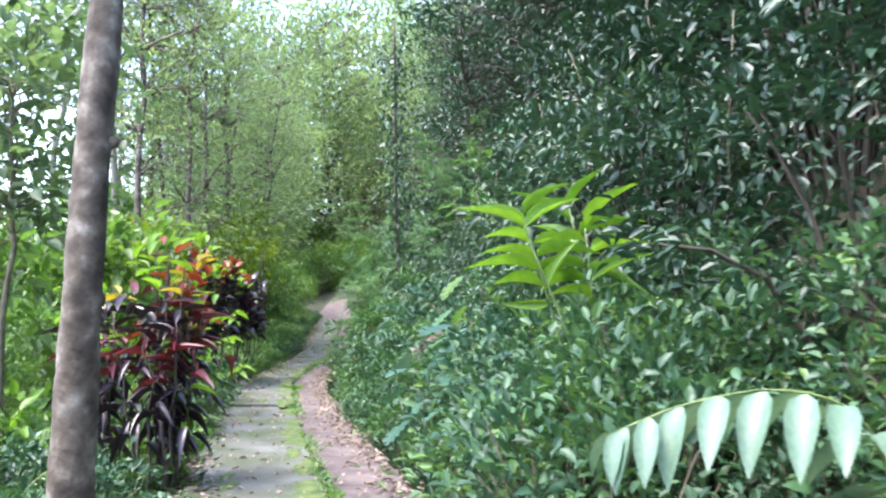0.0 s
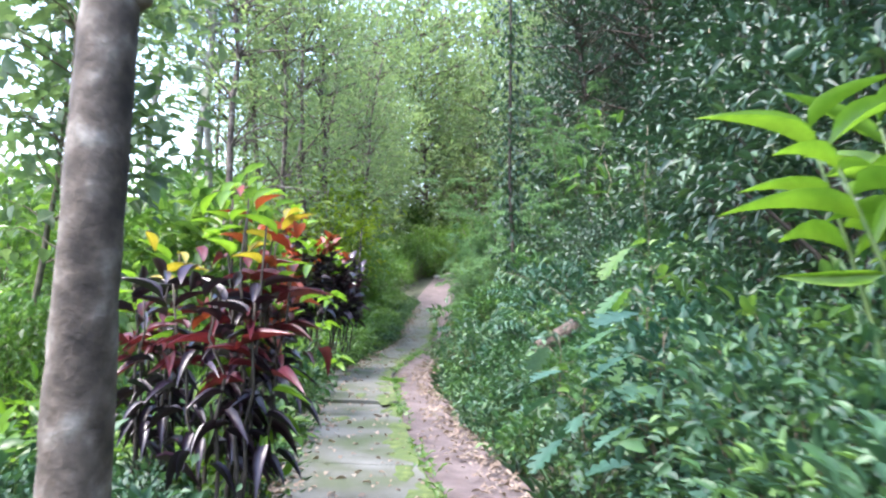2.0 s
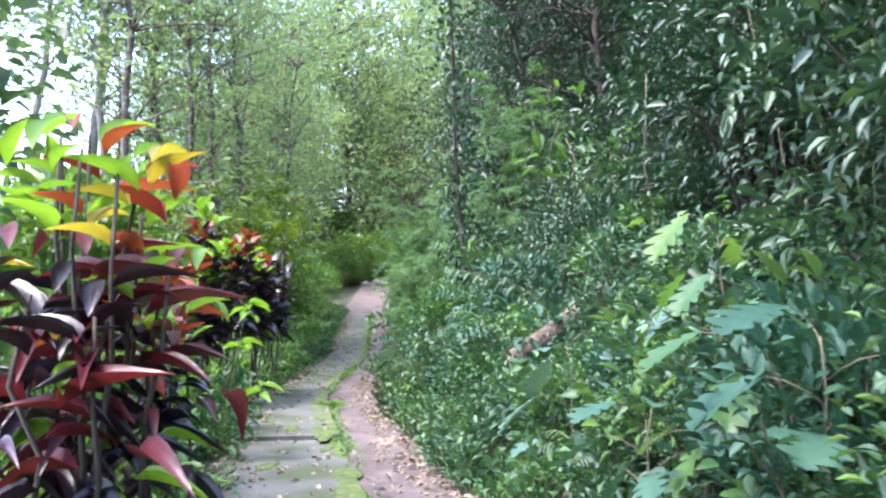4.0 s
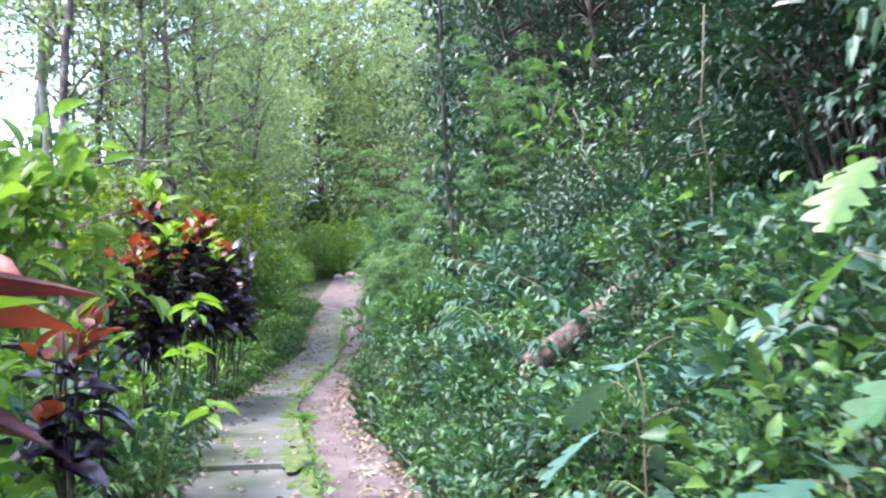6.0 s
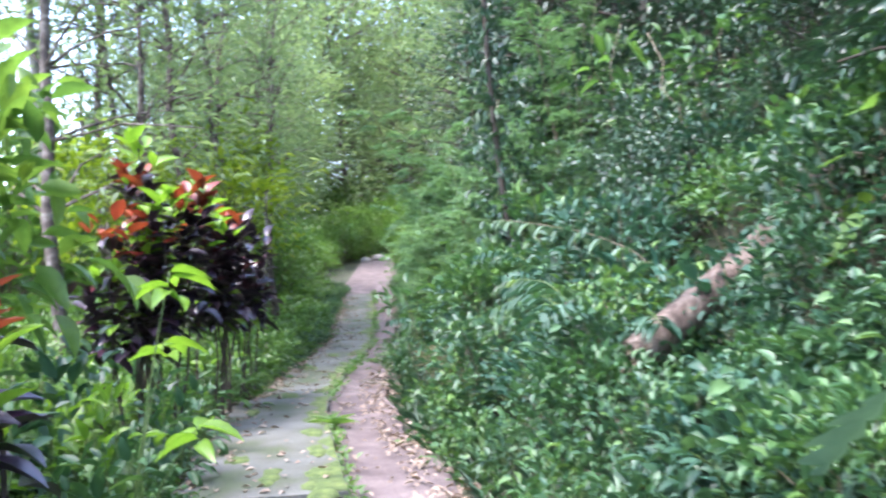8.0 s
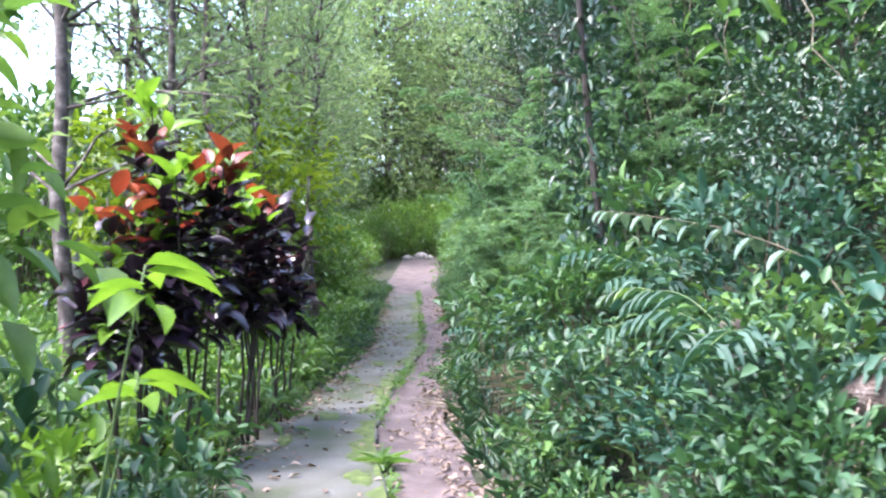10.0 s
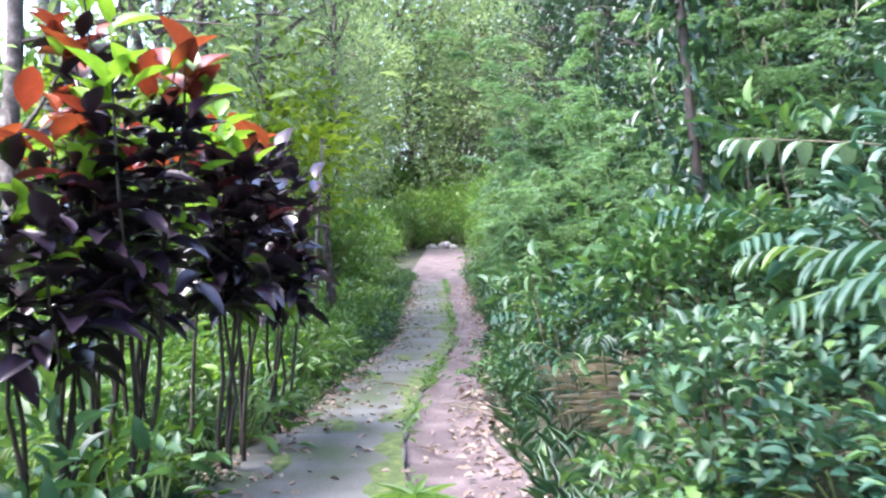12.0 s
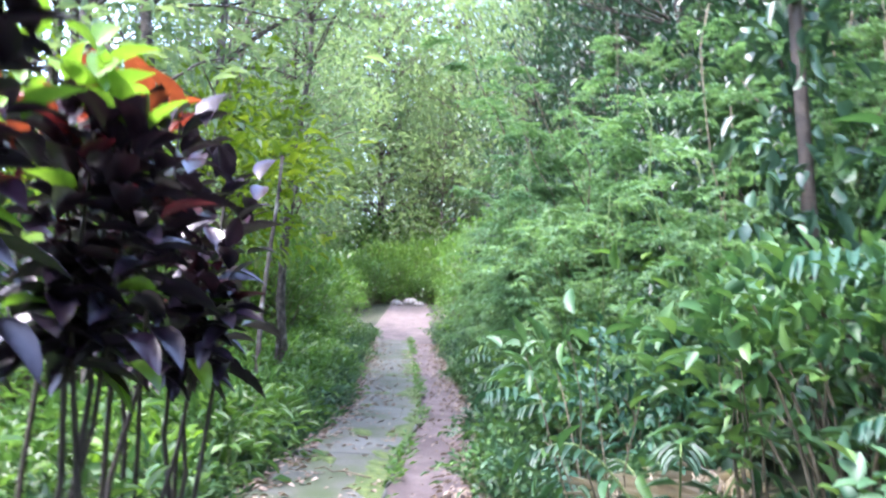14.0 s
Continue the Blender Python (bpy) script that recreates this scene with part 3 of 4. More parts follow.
# wispy bushes ahead, by the track
for x, y, s in ((1.1, 20.4, 0.8), (1.35, 22.0, 0.95), (1.5, 24.2, 0.95), (2.0, 19.2, 0.9), (2.4, 25.5, 1.15), (1.9, 27.6, 1.0), (2.7, 30.0, 1.2), (2.6, 21.4, 1.15), (1.9, 32.5, 0.95), (2.3, 36.0, 1.1), (3.1, 23.5, 1.25), (1.5, 18.6, 0.6), (2.6, 18.0, 0.85), (1.6, 29.0, 0.8)):
    plant(K_FEATHER, x, y, scale=s, group="feathery bushes")
for x, y, s in ((2.2, 22.8, 1.0), (3.4, 20.6, 1.0), (4.3, 23.0, 1.05), (2.9, 26.5, 1.1), (4.9, 26.0, 1.1), (3.6, 30.5, 1.2), (3.0, 19.0, 0.7)):
    plant(K_FEATHERTREE, x, y, turn=R.normal(0, 40), scale=s, group="feathery saplings")
# left verge
for y in np.arange(3.5, 40, 0.7):
    for d, kind, lo, hi in ((0.42, K_HERB, 0.5, 0.8), (0.95, K_BRIGHTHERB, 0.6, 1.0), (1.7, K_BRIGHTHERB, 0.8, 1.2)):
        if kind is K_BRIGHTHERB and (y < 9 or R.random() < 0.35):
            kind = K_HERB
        plant(kind, line_x(y) - SLAB - d + R.normal(0, 0.12), y + R.normal(0, 0.25), scale=R.uniform(lo, hi), group="plants beside the path")
for y in np.arange(5.0, 44, 1.9):
    for d in (3.2, 4.8, 7.0):
        plant(K_BUSH, line_x(y) - SLAB - d + R.normal(0, 0.5), y + R.normal(0, 0.6), scale=R.uniform(0.6, 1.1), group="undergrowth bushes")
# trees to the left and ahead, with open sky low on the left
def open_sky(x, y):
    return -0.62 < x / y < -0.27


for k in range(24):
    y = R.uniform(19, 48)
    x = line_x(y) - SLAB - R.uniform(1.4, 9.0)
    if open_sky(x, y):
        continue
    plant(K_SLIM, x, y, scale=R.uniform(0.75, 1.15), group="slender trees")
for x, y in ((-8.6, 27.0), (-7.4, 26.5), (-10.3, 27.0), (-6.3, 25.0), (-12.5, 31)):
    plant(K_WHITE, x, y, scale=R.uniform(0.9, 1.1), group="pale trunks")
for x, y in ((-2.6, 24.0), (-3.6, 26.5), (-4.4, 22.5)):
    plant(K_OLIVE, x, y, scale=R.uniform(0.95, 1.2), group="saplings")
for x, y in ((-3.1, 21.5), (-2.2, 27.5)):
    plant(K_SLIM, x, y, scale=0.8, group="slender trees")
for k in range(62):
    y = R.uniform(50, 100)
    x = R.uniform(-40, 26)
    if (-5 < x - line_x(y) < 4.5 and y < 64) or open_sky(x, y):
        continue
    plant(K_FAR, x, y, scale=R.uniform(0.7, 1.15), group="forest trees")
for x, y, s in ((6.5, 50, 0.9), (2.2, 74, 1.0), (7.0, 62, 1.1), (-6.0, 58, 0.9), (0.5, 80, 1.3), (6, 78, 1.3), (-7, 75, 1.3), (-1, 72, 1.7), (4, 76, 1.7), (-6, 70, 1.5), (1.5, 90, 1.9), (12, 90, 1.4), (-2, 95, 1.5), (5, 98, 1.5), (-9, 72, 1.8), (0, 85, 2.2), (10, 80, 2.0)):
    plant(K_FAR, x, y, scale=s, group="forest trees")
for k in range(46):
    y = R.uniform(24, 44)
    plant(K_BUSH, y * R.uniform(-0.85, -0.25), y, scale=R.uniform(1.7, 2.7), group="undergrowth bushes")
# undergrowth that closes the view between the trunks
for y in np.arange(34.0, 78, 2.2):
    for d in (-3.4, -4.8, -6.8, -9.5, -13.0, 2.9, 4.2):
        plant(K_BUSH, line_x(min(y, 60)) + d + R.normal(0, 0.5), y + R.normal(0, 0.8), scale=R.uniform(0.9, 1.6), group="undergrowth bushes")
for x in np.arange(-4, 7, 1.3):
    plant(K_BUSH, x, 66 + R.normal(0, 1), scale=R.uniform(1.2, 1.9), group="undergrowth bushes")
for x, y, q in ((-1.2, 61.0, 1.2), (0.2, 61.6, 1.3), (1.6, 61.2, 1.2), (2.9, 61.8, 1.4), (-2.4, 62.5, 1.5), (0.9, 63.2, 1.8), (-0.8, 63.5, 1.9), (2.3, 63.4, 1.9)):
    plant(K_BUSH, x, y, scale=q, group="undergrowth bushes")
plant(K_SHADE, -3.3, 10.2, scale=1.0)
for x, y, q in ((-4.5, 11.6, 1.05),):
    plant(K_SHADE, x, y, scale=q)


# ---- near tree by the path ----
def bark_trunk(name, label, pts, radii, mat, sides=20, rings=40):
    """A trunk with swollen rings and an uneven outline; root empty with trunk part."""
    r = np.random.default_rng(len(name))
    pts, radii = np.asarray(pts, float), np.asarray(radii, float)
    u = np.linspace(0, 1, len(pts))
    w = np.linspace(0, 1, rings)
    p = np.stack([np.interp(w, u, pts[:, k]) for k in range(3)], 1)
    p[:, :2] += 0.012 * np.stack([np.sin(9 * w), np.cos(7 * w)], 1)
    rad = np.interp(w, u, radii) * (1 + 0.008 * np.sin(w * 47) + r.normal(0, 0.004, rings))
    b = Build()
    tube(b, p, rad, sides)
    b.v[0][: rings * sides] += r.normal(0, 0.003, (rings * sides, 3))
    root = tagged(new(name), label, "tree")
    part("trunk", b.mesh(name, mat), root)
    return root


TREE = bark_trunk("tree", "mottled grey-brown tree trunk close beside the path", [(-0.86, 4.95, -0.2), (-0.835, 4.95, 0.4), (-0.8, 4.95, 1.6), (-0.765, 4.97, 2.9), (-0.72, 5.0, 5.0), (-0.6, 5.1, 9.0)], [0.15, 0.125, 0.105, 0.098, 0.09, 0.05], M_BARK, rings=60)
b = Build()
tube(b, [(-0.72, 4.97, 2.43), (-0.67, 4.95, 2.44), (-0.655, 4.94, 2.45)], [0.045, 0.035, 0.022], 10)
part("branch_stub", b.mesh("branch_stub", M_BARK), TREE)
w, c = clumpy(5, height=9.5, spread=1.8, low=6.5, clumps=40, per=30, size=0.2, ratio=0.45, tpl=B_SMALL, scatter=0.4)
tagged(part("crown", c.mesh("crown", M_TREE), TREE, m=pose(-0.55, 5.05, 0)), kind="stuff")


# ---- red and purple shrubs with bare stems ----
def long_leaf_mesh(name, mat, length, width, tpl=B_LONG):
    b = Build()
    leaves(b, [(0, 0, 0)], [(0, 1, 0)], (0, 0, 1), length, width, tpl)
    return b.mesh(name, mat)


LEAF_PURPLE = [long_leaf_mesh("purple_blade", M_PURPLE, q, q * 0.24) for q in (0.24, 0.31)]
LEAF_MAROON = [long_leaf_mesh("maroon_blade", M_MAROON, q, q * 0.24) for q in (0.24, 0.32)]
BROAD_MAROON = [long_leaf_mesh("maroon_oval", M_MAROON, q, q * 0.42, B_BIG) for q in (0.18, 0.24)]
BROAD_PURPLE = [long_leaf_mesh("purple_oval", M_PURPLE, q, q * 0.46, B_BIG) for q in (0.19, 0.25)]
BROAD_RED = [long_leaf_mesh("red_oval", M_RED, q, q * 0.44, B_BIG) for q in (0.2, 0.26)]
BROAD_LIME = [long_leaf_mesh("lime_oval", M_LIME, q, q * 0.44, B_BIG) for q in (0.18, 0.24)]
LEAF_RED = [long_leaf_mesh("red_blade", M_RED, q, q * 0.24) for q in (0.22, 0.3)]
LEAF_LIME = [long_leaf_mesh("lime_blade", M_LIME, q, q * 0.25) for q in (0.22, 0.28)]
LEAF_GOLD = [long_leaf_mesh("gold_blade", M_YELLOW, q, q * 0.24) for q in (0.22, 0.3)]


def aim(p, d, spin=0.0):
    """Pose with local y along d, blade face up."""
    d = Vector(d).normalized()
    s = d.cross(Vector((0, 0, 1)))
    s = s.normalized() if s.length > 1e-3 else Vector((1, 0, 0))
    n = s.cross(d)
    return Matrix.Translation(p) @ Matrix((s, d, n)).transposed().to_4x4() @ pose(0, 0, 0, 0, spin, 0)


def red_shrub(x, y, height, low, spread, stems, per, seed, label, shares, bigger=1.0, broad=True):
    """Bare upright stems, each with whorls of long blades; shares: purple, red, lime, gold for the top whorl."""
    r = np.random.default_rng(seed)
    z = float(ground(x, y))
    root = tagged(new("red_leaved_shrub"), label, "shrub", "red-leaved shrubs")
    root.location = (x, y, z - 0.03)
    for k in range(stems):
        a, q = r.uniform(0, 2 * np.pi), spread * math.sqrt(r.uniform(0.02, 1))
        top = np.array([q * math.cos(a), q * math.sin(a), height * (1 - 0.3 * (q / spread) ** 2 * r.uniform(0.6, 1.4)) - r.uniform(0, 0.2)])
        base = np.array([top[0] * 0.4 + r.normal(0, 0.06), top[1] * 0.4 + r.normal(0, 0.06), -0.02])
        pts = curve_pts(base, top, 0.0, 7, r, 0.022)
        b = Build()
        tube(b, pts, np.linspace(0.017, 0.006, 7), 6)
        part("stem", b.mesh("shrub_stem", M_DARKSTEM), root)
        pick = r.choice(4, p=shares)
        for j in range(per):
            u = j / (per - 1)
            zz = low + (top[2] - low) * u ** 0.9
            f = np.clip(zz / top[2], 0, 1)
            p = base + (top - base) * f
            p = np.array([np.interp(zz, pts[:, 2], pts[:, 0]), np.interp(zz, pts[:, 2], pts[:, 1]), zz])
            an = j * 2.4 + r.normal(0, 0.3)
            steep = (-0.25 if broad else -0.5) + 1.5 * u ** 1.5 + r.normal(0, 0.2)
            p[:2] += r.normal(0, 0.08, 2)
            dark, tips = (BROAD_PURPLE, (BROAD_PURPLE, BROAD_RED, BROAD_LIME, BROAD_LIME)) if broad else (LEAF_PURPLE, (LEAF_PURPLE, LEAF_RED, LEAF_LIME, LEAF_GOLD))
            mid = BROAD_MAROON if broad else LEAF_MAROON
            if u > (0.8 if broad else 0.78):
                kind = tips[pick]
            elif u > 0.45 and r.random() < (0.08 if broad else 0.6):
                kind = mid
            else:
                kind = dark if r.random() < 0.93 else tips[2]
            ob = part("leaf", kind[r.integers(2)], root, m=aim(p, (math.cos(an), math.sin(an), steep), r.normal(0, 14)) @ Matrix.Scale(bigger * r.uniform(0.75, 1.15), 4))
    return root


red_shrub(-0.9, 7.3, 2.25, 0.55, 0.4, 15, 20, 1, "shrub of long purple and red blades with lime tips", [0.34, 0.22, 0.3, 0.14], broad=False)
red_shrub(-1.55, 7.9, 2.0, 0.6, 0.38, 9, 16, 8, "shrub with red, lime and purple blades", [0.25, 0.3, 0.3, 0.15], broad=False)
red_shrub(-1.3, 10.8, 1.75, 0.75, 0.26, 6, 17, 2, "small shrub with orange-red top leaves", [0.0, 0.85, 0.15, 0.0], 0.95)
red_shrub(-2.2, 15.8, 2.55, 1.1, 0.4, 8, 32, 3, "dark purple shrub with orange-red tips on bare stems", [0.1, 0.55, 0.35, 0.0], 1.1)
red_shrub(-1.95, 16.1, 3.25, 1.25, 0.44, 7, 50, 4, "tall purple shrub with red tips on bare stems", [0.1, 0.5, 0.4, 0.0], 1.1)
red_shrub(-1.68, 17.0, 2.85, 1.2, 0.44, 7, 46, 5, "dense blackish purple shrub on bare stems", [0.4, 0.25, 0.35, 0.0], 1.1)
red_shrub(-1.6, 18.1, 2.5, 1.1, 0.42, 7, 46, 6, "dense blackish purple shrub on bare thin stems", [0.8, 0.1, 0.1, 0.0], 1.05)
red_shrub(-2.5, 17.6, 2.6, 1.2, 0.42, 7, 28, 9, "dark purple shrub with reddish tips", [0.5, 0.4, 0.1, 0.0])
for y in np.arange(7.6, 19, 1.25):
    plant(K_LOW, line_x(y) - SLAB - 0.55 + R.normal(0, 0.15), y, scale=R.uniform(0.6, 1.0), group="low broad-leaved plants")
    plant(K_LOW, line_x(y) - SLAB - 1.5 + R.normal(0, 0.3), y + 0.4, scale=R.uniform(0.8, 1.3), group="low broad-leaved plants")

for x, y, q in ((-1.3, 12.4, 0.8), (-1.6, 13.1, 0.95), (-1.45, 14.0, 0.9), (-2.0, 13.8, 1.2), (-1.5, 15.0, 0.9), (-1.9, 14.8, 1.1), (-2.5, 14.6, 1.3), (-1.8, 11.9, 1.0), (-2.3, 12.6, 1.3)):
    plant(K_STALK, x, y, scale=q, group="leafy stalks beside the path")

# young plant whose large lime leaves reach towards the path
lime = tagged(new("lime_leaved_sapling"), "thin young stem with a few large lime green leaves", "sapling")
lime.location = (-1.3, 12.35, float(ground(-1.3, 12.35)) - 0.03)
LR = np.random.default_rng(61)
for tip, count in (((0.3, -0.1, 1.62), 7), ((0.2, 0.15, 1.25), 5), ((0.45, -0.25, 0.85), 5)):
    b = Build()
    pts = curve_pts((0, 0, 0), tip, 0.1, 7)
    tube(b, pts, np.linspace(0.009, 0.003, 7), 6)
    part("stem", b.mesh("lime_stem", M_GREENSTEM), lime)
    for k in range(count):
        a = k * 2 * math.pi / count + LR.normal(0, 0.2)
        q = LR.uniform(0.16, 0.25)
        part("leaf", long_leaf_mesh("lime_leaf", M_LIME, q, q * 0.4, B_BIG), lime, m=aim(pts[-1] - np.array([0, 0, 0.02 * k]), (math.cos(a), math.sin(a), LR.uniform(-0.2, 0.3)), LR.normal(0, 12)))

# ---- saplings with large leaves, left ----
for x, y, s in ((-2.6, 13.4, 1.05), (-3.4, 13.7, 1.1), (-4.6, 12.8, 1.0)):
    plant(K_LEFT, x, y, scale=s, group="large-leaved saplings")


# ---- tall lance-leaved ginger ----
def ginger(x, y, height, stems, seed, label, leanx=-0.25):
    r = np.random.default_rng(seed)
    root = tagged(new("ginger_plant"), label, "plant")
    root.location = (x, y, float(ground(x, y)) - 0.04)
    mesh = [long_leaf_mesh("lance_blade", M_LIME, q, q * 0.16) for q in (0.36, 0.46)]
    for k in range(stems):
        top = np.array([r.normal(leanx, 0.22), r.normal(-0.05, 0.25), height * r.uniform(0.8, 1.0)])
        pts = curve_pts((r.normal(0, 0.1), r.normal(0, 0.1), 0), top, 0.12, 8)
        b = Build()
        tube(b, pts, np.linspace(0.016, 0.006, 8), 6)
        part("stem", b.mesh("ginger_stem", M_GREENSTEM), root)
        for j in range(6):
            u = 0.72 + 0.28 * j / 5
            p = np.array([np.interp(u, np.linspace(0, 1, 8), pts[:, i]) for i in range(3)])
            sgn = 1 if j % 2 else -1
            part("leaf", mesh[r.integers(2)], root, m=aim(p, (sgn * 0.9 + r.normal(-0.15, 0.35), r.normal(-0.2, 0.45), 0.2 + 2.2 * (u - 0.7) + r.normal(0, 0.35)), r.normal(0, 35)))
    return root


ginger(2.3, 5.05, 2.2, 4, 21, "tall ginger with bright green lance leaves")


# ---- fronds ----
def frond(root, pts, count, length, width, mat, stem_mat, tpl=B_MID, hang=0.5, ahead=0.5, pieces=True, both=True, name="frond", jitter=0.0):
    """A rachis with paired leaflets, each leaflet a mesh of its own under the rachis when pieces is set."""
    pts = np.asarray(pts, float)
    for _ in range(2):
        a, c = pts[:-1] * 0.75 + pts[1:] * 0.25, pts[:-1] * 0.25 + pts[1:] * 0.75
        pts = np.concatenate([pts[:1], np.stack([a, c], 1).reshape(-1, 3), pts[-1:]])
    u = np.linspace(0, 1, len(pts))
    b = Build()
    tube(b, pts, np.linspace(0.009, 0.003, len(pts)), 5)
    lv = b if not pieces else None
    me = None if not pieces else long_leaf_mesh("leaflet_blade", mat, 1.0, width / length, tpl)
    todo = []
    for k in range(count):
        w = 0.14 + 0.86 * k / (count - 1)
        p = np.array([np.interp(w, u, pts[:, i]) for i in range(3)])
        q = np.array([np.interp(min(w + 0.03, 1.03), u, pts[:, i]) for i in range(3)]) - np.array([np.interp(w - 0.03, u, pts[:, i]) for i in range(3)])
        q = q / np.linalg.norm(q)
        side = np.cross(q, (0, 0, 1.0))
        side /= np.linalg.norm(side) + 1e-9
        size = length * (0.55 + 0.45 * math.sin(math.pi * min(w * 0.85 + 0.1, 1)))
        for sgn in ((1, -1) if both else (1,)):
            todo.append((p, sgn * side * 0.9 + q * ahead - np.array([0, 0, hang]) + rng.normal(0, 1, 3) * jitter, size * (1 + jitter * rng.normal(0, 0.5))))
    if not pieces:
        P, D, S = (np.array(x) for x in zip(*todo))
        leaves(b, P, D, (0, 0, 1.0), S, S * width / length, tpl, slot=1)
        return tagged(part(name, b.mesh(name, [stem_mat, mat]), root), kind="")
    rachis = part("rachis", b.mesh("rachis", stem_mat), root)
    for p, d, size in todo:
        part("leaflet", me, rachis, m=aim(p, d, 0) @ Matrix.Scale(size, 4))
    return rachis


near = tagged(new("pale_fern"), "fern frond with broad pale leaflets over the bank", "fern")
near.location = (2.58, 2.65, float(ground(2.5, 2.65)) - 0.03)
zb = near.location[2]
frond(near, [(0, 0, 0), (-0.05, 0.0, 0.5 - zb), (-0.15, -0.02, 1.12 - zb), (-0.45, -0.05, 1.25 - zb), (-0.8, -0.03, 1.2 - zb), (-1.03, 0.0, 1.1 - zb)], 13, 0.3, 0.105, M_PALE, M_GREENSTEM, B_BIG, hang=1.0, ahead=0.75, jitter=0.12)

wand = tagged(new("leafy_wand"), "arching branch with pale oval leaflets over the bank", "plant")
wand.location = (2.5, 14.3, float(ground(2.5, 14.3)) - 0.03)
zb = wand.location[2]
frond(wand, [(0, 0, 0), (-0.02, 0.05, 0.7 - zb), (-0.1, 0.15, 1.45 - zb), (-0.45, 0.7, 1.75 - zb), (-0.8, 1.3, 1.9 - zb), (-1.15, 1.75, 2.0 - zb)], 15, 0.21, 0.1, M_PALE, M_STEM, B_BIG, hang=0.75, ahead=0.5)


def fern_clump(x, y, fronds, size, mat, seed, label, leaflet=0.24, wide=0.055, pieces=False, name="palm_fern"):
    r = np.random.default_rng(seed)
    root = tagged(new(name), label, "fern", "ferns on the bank")
    root.location = (x, y, float(ground(x, y)) - 0.03)
    for k in range(fronds):
        a = 2 * np.pi * k / fronds + r.normal(0, 0.25)
        d = np.array([math.cos(a), math.sin(a), 0])
        L, h = size * r.uniform(0.8, 1.15), size * r.uniform(0.55, 0.85)
        pts = [d * L * u + np.array([0, 0, h * math.sin(math.pi * 0.62 * u) * 1.25]) for u in np.linspace(0, 1, 7)]
        frond(root, pts, 13, leaflet * size, wide * size, mat, M_GREENSTEM, B_MID, hang=0.45, ahead=0.6, pieces=pieces)
    return root


arch = tagged(new("arching_fern"), "tall arching fern with pale drooping leaflets", "fern")
arch.location = (3.4, 9.3, float(ground(3.4, 9.3)) - 0.03)
for a, L, h in ((185, 1.0, 2.1), (215, 1.15, 2.5), (240, 0.9, 1.9), (150, 0.9, 2.2)):
    c, s_ = math.cos(radians(a)), math.sin(radians(a))
    frond(arch, [(c * L * u, s_ * L * u, h * math.sin(math.pi * min(0.72 * u + 0.02, 1)) * 1.0) for u in np.linspace(0, 1, 8) ** 0.8], 15, 0.2, 0.06, M_PALE, M_GREENSTEM, B_MID, hang=0.9, ahead=0.4)

fern_clump(2.15, 16.25, 7, 0.95, M_BLUE, 31, "fern with drooping blue-green fronds", pieces=True)
fern_clump(1.95, 14.0, 7, 1.1, M_BLUE, 32, "fern with broad blue-green fronds", pieces=True)
fern_clump(2.3, 17.1, 6, 1.2, M_BLUE, 33, "fern with drooping dull green fronds")
FR = np.random.default_rng(77)
for y in np.arange(5.5, 26, 1.35):
    fern_clump(line_x(y) + FR.uniform(1.3, 2.6), y, 6, 0.45 if 7 < y < 13.3 else FR.uniform(0.6, 1.0), (M_BLUE, M_SHRUB, M_SHRUB)[FR.integers(3)], int(y * 10), "green fern among the shrubs of the bank")
for y in np.arange(6.0, 24, 2.6):
    fern_clump(line_x(y) - SLAB - FR.uniform(0.6, 1.6), y, 6, FR.uniform(0.35, 0.6), M_BRIGHT, int(y * 10) + 1, "small bright green fern beside the path")


# ---- deeply lobed leaves ----
def lobed_mesh(name, mat, length):
    """One blade cut into forward-pointing rounded lobes, arched along its midrib."""
    b = Build()
    rows = 41
    u = np.linspace(0, 1, rows)
    wave = np.abs(np.sin(np.pi * 4.5 * u ** 0.9)) ** 0.55
    half = length * 0.36 * np.sin(np.pi * np.clip(u * 0.9 + 0.06, 0, 1)) ** 0.8 * (0.14 + 0.86 * wave)
    half[-1] = 0.004
    y0, z0 = u * length, -0.16 * length * u ** 2
    cols = []
    for f in (-1.0, -0.55, 0.0, 0.55, 1.0):
        cols.append(np.stack([f * half, y0 + 0.62 * abs(f) * half, z0 + 0.22 * abs(f) * half - 0.35 * (f * half) ** 2 / length], 1))
    i = np.arange(5 * rows).reshape(5, rows)
    q = np.stack([i[:-1, :-1], i[1:, :-1], i[1:, 1:], i[:-1, 1:]], -1).reshape(-1, 4)
    b.add(np.concatenate(cols), [q])
    return b.mesh(name, mat)


